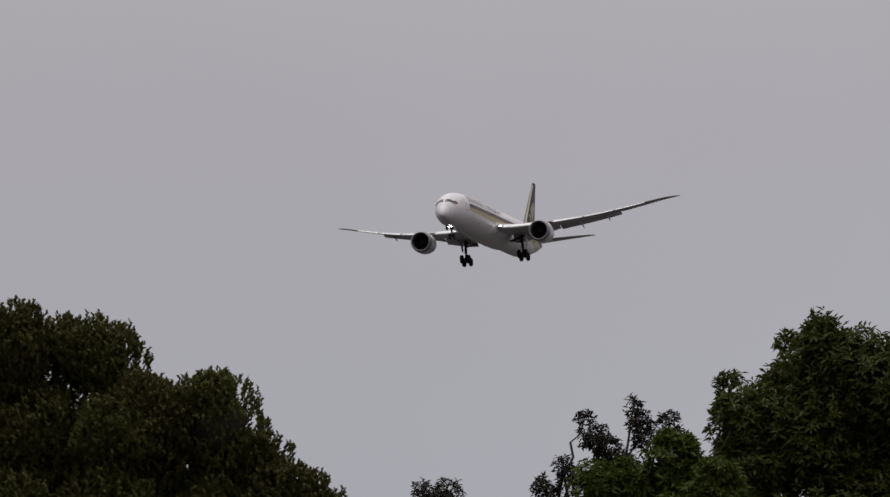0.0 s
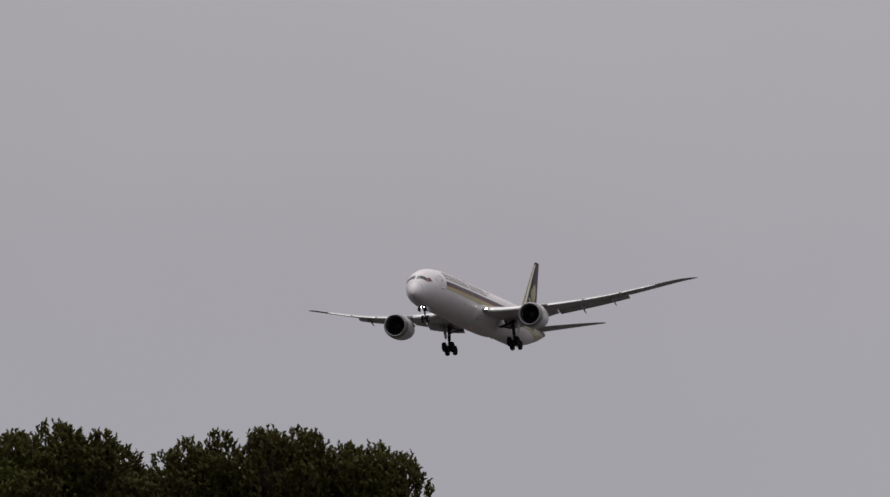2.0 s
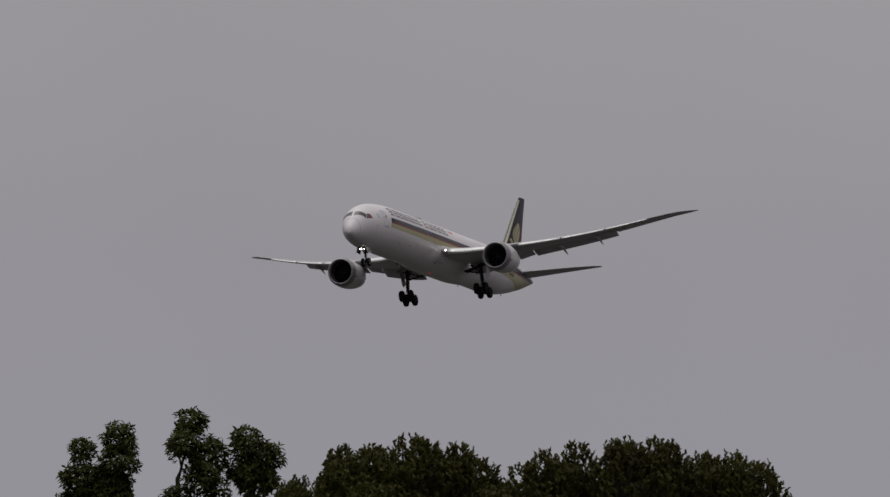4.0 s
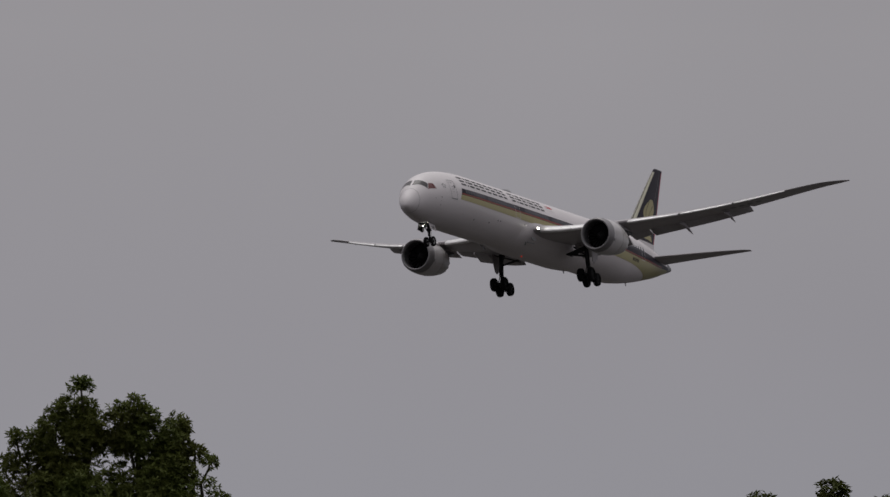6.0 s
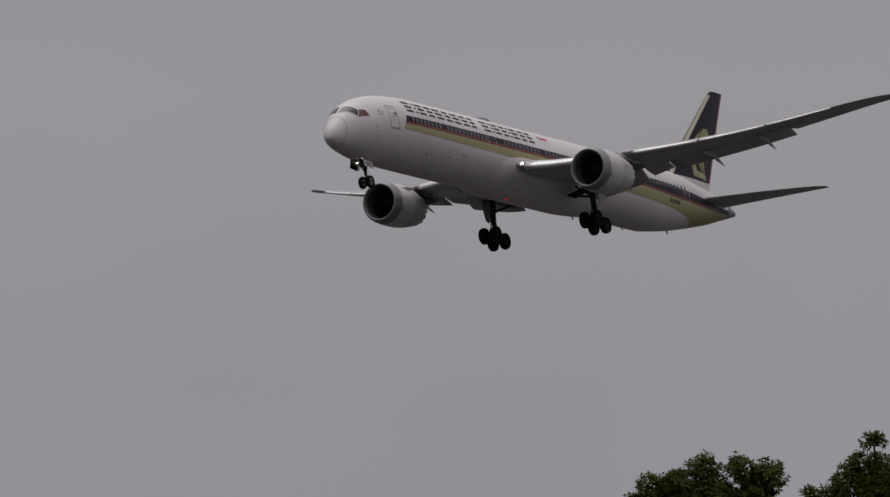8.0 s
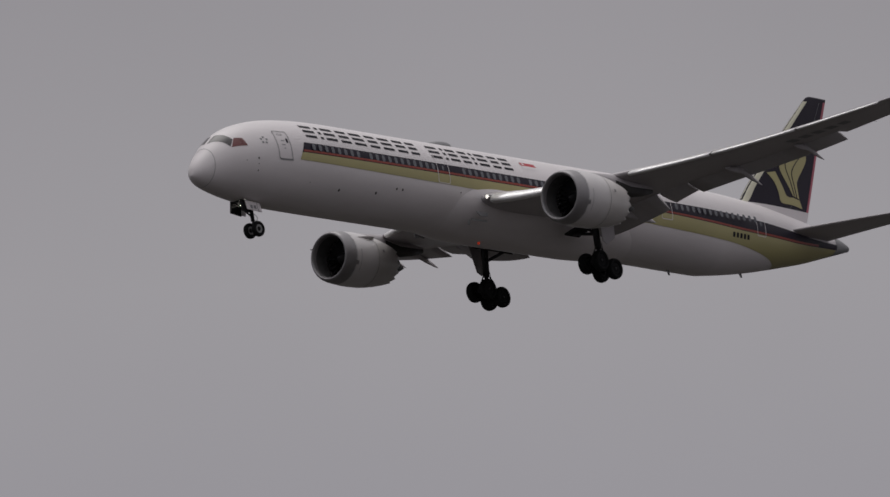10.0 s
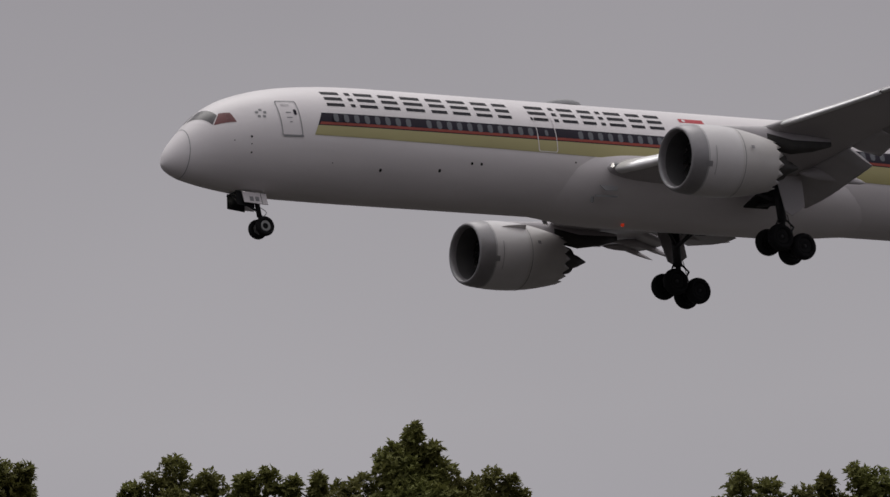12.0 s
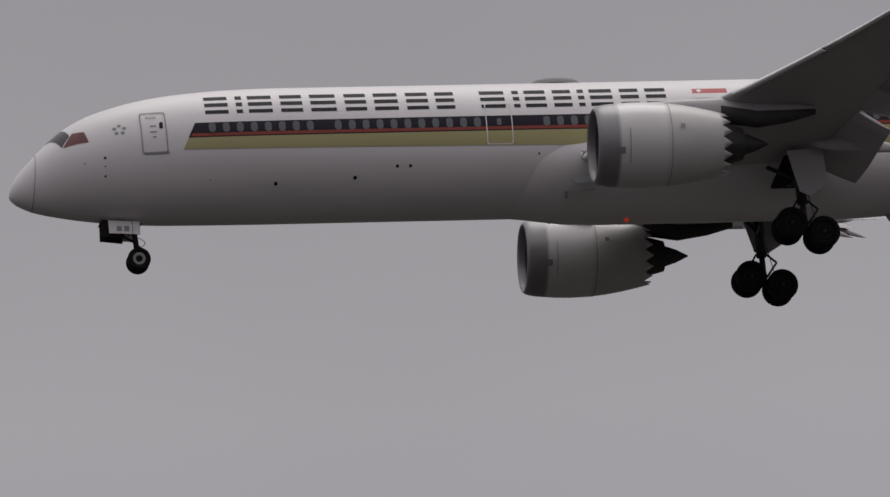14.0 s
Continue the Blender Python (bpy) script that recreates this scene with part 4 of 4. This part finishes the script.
def limb(a, b, r0, r1, rng, n=7, sides=7):
    """A tapering, slightly crooked limb."""
    a, b = Vector(a), Vector(b)
    ln = (b - a).length
    rings = []
    for i in range(n + 1):
        q = i / n
        c = a.lerp(b, q)
        c.z += 0.12 * ln * math.sin(math.pi * q) * (1 if b.z > a.z else 0.3)
        if 0 < i < n:
            c += Vector(rng.normal(0, 0.02 * ln, 3))
        r = r0 + (r1 - r0) * q
        rings.append([c + Vector((r * math.cos(2 * math.pi * k / sides), r * math.sin(2 * math.pi * k / sides), 0)) for k in range(sides)])
    return loft(rings, cap1=True)


def make_tree(name, label, az, d, lobes, leaf_mat, bark, seed, leaf=0.11, per_area=55, width=0.36, whorl=7, droop=0.0, fill=0.3, body=(), trunk=0.22, depth=0.8, stems=1, solid=True, body_share=0.6, skirt=False, spike=0.0, dome=0.0):
    """lobes: (across, height, radius) of the crown's upper clumps; body: larger clumps beneath them."""
    rng = np.random.default_rng(seed)
    base = spot(az, d)
    tree = tagged(new(name), label, "tree", group="trees under the approach")
    tree.matrix_world = Matrix.Translation(base) @ Matrix.Rotation(radians(az + 180), 4, "Z")
    top = max(z for _, z, _ in lobes)
    full = [(u, depth * (rng.random() * 2 - 1) * (0.25 if dome else 0.6) - dome * max(0.0, top - z - 0.4), z, r) for u, z, r in lobes]
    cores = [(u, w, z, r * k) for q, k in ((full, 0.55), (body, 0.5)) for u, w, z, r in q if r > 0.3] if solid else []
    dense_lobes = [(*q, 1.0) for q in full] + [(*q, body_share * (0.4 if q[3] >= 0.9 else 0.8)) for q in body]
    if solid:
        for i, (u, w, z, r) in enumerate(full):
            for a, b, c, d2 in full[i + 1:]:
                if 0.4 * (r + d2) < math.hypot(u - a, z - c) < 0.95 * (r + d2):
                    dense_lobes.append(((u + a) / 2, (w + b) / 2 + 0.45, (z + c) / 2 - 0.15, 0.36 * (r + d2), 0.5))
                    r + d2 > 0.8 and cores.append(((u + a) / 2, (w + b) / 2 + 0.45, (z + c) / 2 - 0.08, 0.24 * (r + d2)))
    if skirt:
        for u, w, z, r in full:
            for k in (1, 2, 3):
                dense_lobes.append((u + r * 1.6 * (rng.random() - 0.5) * k, w + 0.05 * k, z - r * 0.8 * k, r * (0.8 + 0.25 * k), 0.5))
    big = [(u, w, z, r) for u, w, z, r in body]
    crown = child("crown", leaves(dense_lobes, cores, rng, leaf, per_area, width, whorl, droop, fill, spike), tree, "crown of many small pointed leaves")
    crown.data.materials.append(leaf_mat)
    crown.data.materials.append(CORE_SHADE)
    parts = []
    zmin = min([z - r for _, _, z, r in big] or [z for _, _, z, _ in full])
    fork = Vector((0, 0, max(1.8, zmin * 0.55)))
    for k in range(stems):
        foot = Vector((0.35 * k * math.cos(2.4 * k), 0.35 * k * math.sin(2.4 * k), -0.1))
        parts.append(limb(foot, fork + foot * 1.5, trunk, trunk * 0.72, rng, 6, 10))
    for u, w, z, r in big:
        parts.append(limb(fork + Vector((0, 0, -0.2)), (u, w, z), trunk * 0.5, trunk * 0.2, rng))
    for u, w, z, r in full:
        src = fork
        if big:
            c = min(big, key=lambda q: abs(q[0] - u) + 0.3 * abs(q[2] - z))
            src = Vector((c[0], c[1], c[2]))
        parts.append(limb(src + Vector((0, 0.3, 0)), (u, w + 0.1, z + r * (0.1 if solid else 0.15)), max(0.03, trunk * 0.16), 0.015, rng, 6, 5))
    child("trunk", mesh_data("trunk", *merge(*parts), bark), tree, "brown trunk with crooked limbs")
    return tree


make_tree("broadleaf_tree", "wide dense evergreen tree with small olive-green leaves", -72.129, 95,
          [(0.67, 11.91, 0.71), (-0.52, 11.75, 0.67), (2.01, 11.78, 0.65), (3.51, 10.89, 0.71), (2.39, 10.73, 0.82), (0.90, 10.72, 0.89), (-0.36, 10.56, 0.89), (4.41, 9.69, 0.67), (3.51, 9.54, 0.82), (2.03, 9.53, 0.89), (0.54, 9.37, 0.97), (-0.72, 9.28, 0.97), (5.23, 9.17, 0.30), (2.76, 11.11, 0.45), (4.11, 10.36, 0.45), (1.48, 12.00, 0.45), (4.85, 9.62, 0.45), (-2.19, 12.01, 0.65), (-2.93, 11.88, 0.63), (-3.67, 11.59, 0.56), (-4.25, 11.20, 0.45), (-1.59, 11.88, 0.53), (-2.54, 11.25, 0.82), (-1.20, 11.29, 0.74), (-4.91, 10.65, 0.45), (-5.24, 10.56, 0.37), (-4.50, 10.88, 0.37), (-3.24, 12.35, 0.22), (-2.71, 12.37, 0.22), (-1.63, 12.36, 0.21), (-0.10, 12.39, 0.21), (0.49, 12.41, 0.21), (1.09, 12.36, 0.21), (2.35, 12.02, 0.24)],
          LEAF_OLIVE, BARK, 11, leaf=0.055, per_area=190, fill=0.10, body_share=1.5, width=0.52, whorl=14, spike=0.13, dome=0.3,
          body=((-3.8, 0.3, 10.6, 0.7), (-3.2, 0.4, 10.9, 0.6), (-2.8, 0.4, 10.5, 0.9), (-3.7, 0.5, 9.6, 1.2), (3.2, 0.4, 8.9, 1.0), (4.2, 0.3, 8.5, 0.9), (2.2, 0.5, 8.7, 1.1), (0.6, 0.5, 8.9, 1.2), (-1.0, 0.5, 9.2, 1.3), (0.9, 0.9, 10.9, 1.0), (2.2, 0.9, 10.0, 1.0), (-0.6, 0.9, 11.2, 0.9), (-3.6, 0.4, 10.3, 1.2), (-2.0, 0.2, 10.2, 1.3), (0.0, 0.3, 10.2, 1.4), (2.2, 0.4, 9.3, 1.4), (4.0, 0.4, 8.2, 1.3), (-4.2, 0, 8.3, 1.6), (-1.5, 0.6, 7.6, 1.8), (1.5, 0.6, 7.2, 1.8), (4.6, 0, 6.8, 1.5)), trunk=0.4, depth=1.15)
make_tree("broadleaf_tree", "tall green tree with long drooping leaves", -79.005, 80,
          [(0.20, 9.96, 0.55), (-0.34, 9.69, 0.45), (-0.79, 9.36, 0.41), (0.79, 9.79, 0.63), (-0.01, 9.25, 0.69), (-0.71, 8.85, 0.47), (0.61, 8.98, 0.75), (1.37, 9.54, 0.75), (-0.94, 9.85, 0.18), (-0.27, 10.30, 0.16), (0.08, 10.42, 0.16)],
          LEAF_GREEN, BARK, 12, leaf=0.098, per_area=190, width=0.32, droop=0.7,
          body=((0.2, 0.1, 8.0, 1.2), (1.6, 0.2, 8.2, 1.3), (0.6, 0.6, 6.8, 1.5), (2.4, -0.4, 7.0, 1.5), (-0.5, 0.2, 7.4, 0.9)), trunk=0.3)
make_tree("young_tree", "low bushy tree with bright green leaves", -77.753, 76,
          [(0.16, 8.65, 0.31), (0.21, 8.32, 0.36), (-0.26, 8.42, 0.27), (-0.68, 8.40, 0.25), (0.57, 8.29, 0.36)],
          LEAF_LIGHT, BARK, 13, leaf=0.082, per_area=240, droop=0.4,
          body=((0.1, 0, 7.6, 0.75), (-0.6, -0.1, 7.5, 0.7), (0.7, 0.2, 7.3, 0.7), (0, 0, 6.6, 0.9)), trunk=0.14, depth=0.3)
make_tree("young_tree", "slender tree with dark bronze leaves in tufts", -77.346, 110,
          [(-0.34, 12.46, 0.15), (-0.19, 12.16, 0.24), (0.02, 11.96, 0.24), (0.42, 12.64, 0.15), (0.50, 12.36, 0.21), (0.59, 12.09, 0.21), (0.95, 12.40, 0.17), (1.02, 12.03, 0.29), (-0.67, 11.75, 0.15), (-0.56, 11.53, 0.21), (-1.00, 11.43, 0.16), (-0.89, 11.24, 0.21), (0.15, 11.56, 0.39)],
          LEAF_DARK, PURPLE_BARK, 14, leaf=0.084, per_area=210, droop=0.8, whorl=6, fill=0.2, solid=False,
          body=((0.2, 0, 10.9, 0.6), (-0.75, 0, 10.85, 0.5), (1.0, 0, 11.2, 0.6), (-1.35, 0.2, 10.6, 0.5), (0, 0, 10.0, 0.8)), trunk=0.14, depth=0.3)
make_tree("young_tree", "slender tree with dark bronze leaves in tufts", -76.064, 118,
          [(-0.36, 12.08, 0.20), (0.05, 12.08, 0.23), (-0.13, 11.75, 0.33), (-0.50, 11.47, 0.24), (-0.04, 11.34, 0.33), (0.59, 11.80, 0.15), (0.56, 11.52, 0.20), (0.33, 11.10, 0.37), (-0.50, 11.01, 0.32)],
          LEAF_DARK, PURPLE_BARK, 15, leaf=0.086, per_area=200, droop=0.8, whorl=6, fill=0.2, solid=False,
          body=((0, 0, 10.4, 0.7), (-0.9, 0, 10.6, 0.5), (0.9, 0, 10.5, 0.6)), trunk=0.14, depth=0.3)
make_tree("young_tree", "open tree of thin stems with tufts of drooping green leaves", -68.83, 112,
          [(-1.37, 14.41, 0.21), (-0.79, 14.62, 0.26), (-0.78, 14.23, 0.30), (-1.38, 13.97, 0.30), (-0.98, 13.84, 0.35), (-0.88, 13.46, 0.37), (-1.41, 13.45, 0.39), (0.32, 14.86, 0.26), (0.19, 14.48, 0.25), (0.59, 14.38, 0.30), (0.48, 13.99, 0.28), (0.10, 13.62, 0.28), (0.75, 13.79, 0.19), (1.18, 14.57, 0.26), (1.51, 14.33, 0.26), (1.12, 14.15, 0.26), (1.35, 13.98, 0.31)],
          LEAF_GREEN, PURPLE_BARK, 16, leaf=0.105, per_area=210, droop=0.9, whorl=6, fill=0.15, solid=False,
          body=((-1.2, 0, 12.7, 0.6), (0.2, 0, 12.5, 0.5), (1.4, 0, 13.0, 0.6), (0.2, 0, 11.6, 1.0), (-1.6, 0.2, 11.8, 0.9), (0.0, 0.2, 13.2, 0.45), (0.8, 0.2, 12.6, 0.6), (1.1, 0, 12.0, 0.8), (-0.6, 0.2, 12.6, 0.6)), trunk=0.16, depth=0.3)
make_tree("garden_tree", "rounded tree with tufts of glossy green leaves", -61.626, 100,
          [(-1.38, 13.80, 0.17), (-0.63, 14.22, 0.23), (-0.82, 13.89, 0.31), (0.05, 14.48, 0.23), (-0.30, 14.16, 0.33), (0.57, 14.48, 0.22), (0.97, 14.40, 0.25), (0.18, 13.99, 0.43), (0.74, 14.04, 0.33), (-0.25, 13.65, 0.47), (0.85, 13.66, 0.39)],
          LEAF_DEEP, BARK, 17, leaf=0.072, per_area=300, droop=0.4, whorl=7, fill=0.3, solid=False,
          body=((-0.2, 0, 13.1, 0.8), (0.9, 0, 13.0, 0.7), (-1.3, 0, 13.2, 0.6), (0.2, 0, 12.0, 1.2)), trunk=0.2, depth=0.3)
make_tree("garden_tree", "tree with upright tufts of glossy green leaves", -63.245, 101,
          [(-1.29, 14.24, 0.14), (-1.33, 13.88, 0.20), (-0.65, 14.71, 0.14), (-0.40, 14.96, 0.16), (-0.37, 14.63, 0.24), (-0.73, 14.43, 0.26), (-0.97, 14.14, 0.26), (-0.32, 14.27, 0.38), (0.36, 14.72, 0.17), (0.16, 14.56, 0.21), (0.52, 14.52, 0.22), (0.37, 14.19, 0.38), (0.97, 14.45, 0.20), (0.89, 14.20, 0.30), (1.22, 14.08, 0.16), (1.42, 13.92, 0.11), (-0.72, 13.80, 0.39), (0.87, 13.78, 0.39)],
          LEAF_DEEP, BARK, 18, leaf=0.072, per_area=300, droop=0.4, whorl=7, fill=0.3, solid=False,
          body=((-0.3, 0, 13.3, 0.7), (0.5, 0, 13.3, 0.6), (-1.0, 0, 13.2, 0.6), (1.2, 0, 13.2, 0.6), (0.1, 0, 12.2, 1.2)), trunk=0.2, depth=0.3)
far_kw = dict(leaf=0.066, per_area=300, width=0.44, whorl=7, fill=0.35, trunk=0.2, depth=0.3, skirt=True)
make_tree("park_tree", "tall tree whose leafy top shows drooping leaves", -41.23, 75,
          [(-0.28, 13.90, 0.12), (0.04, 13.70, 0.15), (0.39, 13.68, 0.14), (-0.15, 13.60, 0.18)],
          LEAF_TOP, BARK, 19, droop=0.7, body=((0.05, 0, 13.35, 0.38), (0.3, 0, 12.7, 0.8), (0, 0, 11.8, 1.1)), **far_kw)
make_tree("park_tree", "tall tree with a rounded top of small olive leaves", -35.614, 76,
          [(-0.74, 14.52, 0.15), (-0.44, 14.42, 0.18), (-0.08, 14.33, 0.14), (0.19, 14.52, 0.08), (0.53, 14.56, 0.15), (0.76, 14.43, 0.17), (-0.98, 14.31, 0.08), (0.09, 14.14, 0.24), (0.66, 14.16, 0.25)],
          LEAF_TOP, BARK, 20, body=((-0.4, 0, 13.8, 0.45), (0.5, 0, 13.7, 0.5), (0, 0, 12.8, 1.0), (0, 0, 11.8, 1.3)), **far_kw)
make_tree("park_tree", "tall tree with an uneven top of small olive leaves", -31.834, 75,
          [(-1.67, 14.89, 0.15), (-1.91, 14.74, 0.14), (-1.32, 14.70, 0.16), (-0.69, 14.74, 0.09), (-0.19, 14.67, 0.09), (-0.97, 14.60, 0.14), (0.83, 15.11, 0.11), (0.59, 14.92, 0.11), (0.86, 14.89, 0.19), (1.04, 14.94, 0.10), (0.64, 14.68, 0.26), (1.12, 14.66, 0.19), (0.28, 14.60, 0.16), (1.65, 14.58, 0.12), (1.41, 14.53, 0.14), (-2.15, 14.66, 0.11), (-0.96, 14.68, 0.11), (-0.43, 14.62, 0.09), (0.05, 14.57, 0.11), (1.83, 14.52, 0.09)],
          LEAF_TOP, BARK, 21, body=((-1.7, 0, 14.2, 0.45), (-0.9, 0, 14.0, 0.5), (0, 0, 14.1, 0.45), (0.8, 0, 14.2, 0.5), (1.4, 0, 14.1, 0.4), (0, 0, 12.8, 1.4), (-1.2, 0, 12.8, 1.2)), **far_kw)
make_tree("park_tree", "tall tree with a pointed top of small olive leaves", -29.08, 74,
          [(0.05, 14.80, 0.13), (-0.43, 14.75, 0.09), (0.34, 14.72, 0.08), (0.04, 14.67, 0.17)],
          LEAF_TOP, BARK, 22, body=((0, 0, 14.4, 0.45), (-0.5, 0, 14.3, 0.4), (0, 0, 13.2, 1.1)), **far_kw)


# ---- bird ----
def make_bird():
    bird = tagged(new("bird"), "small dark bird gliding on spread wings", "bird")
    body = [(0.14, 0.004), (0.12, 0.018), (0.08, 0.028), (0.0, 0.034), (-0.07, 0.024), (-0.13, 0.010), (-0.2, 0.022), (-0.21, 0.004)]
    child("body", mesh_data("bird_body", *lathe(body, 10), FEATHER), bird)
    for sg in (1, -1):
        child("wing", mesh_data("bird_wing", *plate([(0.05, sg * 0.02, 0.01), (0.06, sg * 0.12, 0.04), (-0.01, sg * 0.26, 0.03), (-0.06, sg * 0.12, 0.03), (-0.06, sg * 0.02, 0.01)], 0.008), FEATHER, False), bird)
    return bird


bird = make_bird()


# ---- what moves ----
def motions():
    flight = [
        (0.0, -1137.33, -282.16, 152.58, 2.91, 0.41, -0.42),
        (1.0, -1055.09, -284.56, 146.51, 2.96, 0.38, -0.41),
        (2.0, -973.30, -286.89, 140.46, 3.00, 0.40, -0.42),
        (3.0, -891.98, -289.15, 134.45, 3.01, 0.45, -0.43),
        (4.0, -811.12, -291.34, 128.46, 3.01, 0.53, -0.46),
        (5.0, -730.72, -293.46, 122.51, 2.99, 0.61, -0.48),
        (6.0, -650.78, -295.50, 116.58, 2.95, 0.69, -0.50),
        (7.0, -571.30, -297.48, 110.69, 2.88, 0.76, -0.51),
        (8.0, -492.28, -299.39, 104.83, 2.80, 0.80, -0.50),
        (9.0, -413.73, -301.22, 98.99, 2.70, 0.81, -0.47),
        (10.0, -335.63, -302.99, 93.19, 2.57, 0.78, -0.43),
        (11.0, -258.00, -304.68, 87.41, 2.42, 0.69, -0.35),
        (12.0, -180.83, -306.31, 81.67, 2.25, 0.53, -0.24),
        (13.0, -104.12, -307.86, 75.96, 2.06, 0.29, -0.10),
        (14.0, -27.87, -309.34, 70.27, 1.84, -0.04, 0.09)
    ]
    walk(airliner, [(t, pose(*place)) for t, *place in flight])
    # the bird drifts slowly across, then down behind the trees
    path = []
    for t, az, el in ((0.0, -74.4, 5.5), (1.0, -74.98, 5.77), (1.5, -75.207, 5.872), (1.7, -75.25, 5.84), (2.0, -75.4, 5.3), (3.0, -75.6, 3.6), (14.0, -78.0, 3.0)):
        d = spot(az, 420)
        path.append((t, pose(d.x, d.y, 1.6 + 420 * math.tan(radians(el)), 25, -15, 150)))
    walk(bird, path)


motions()
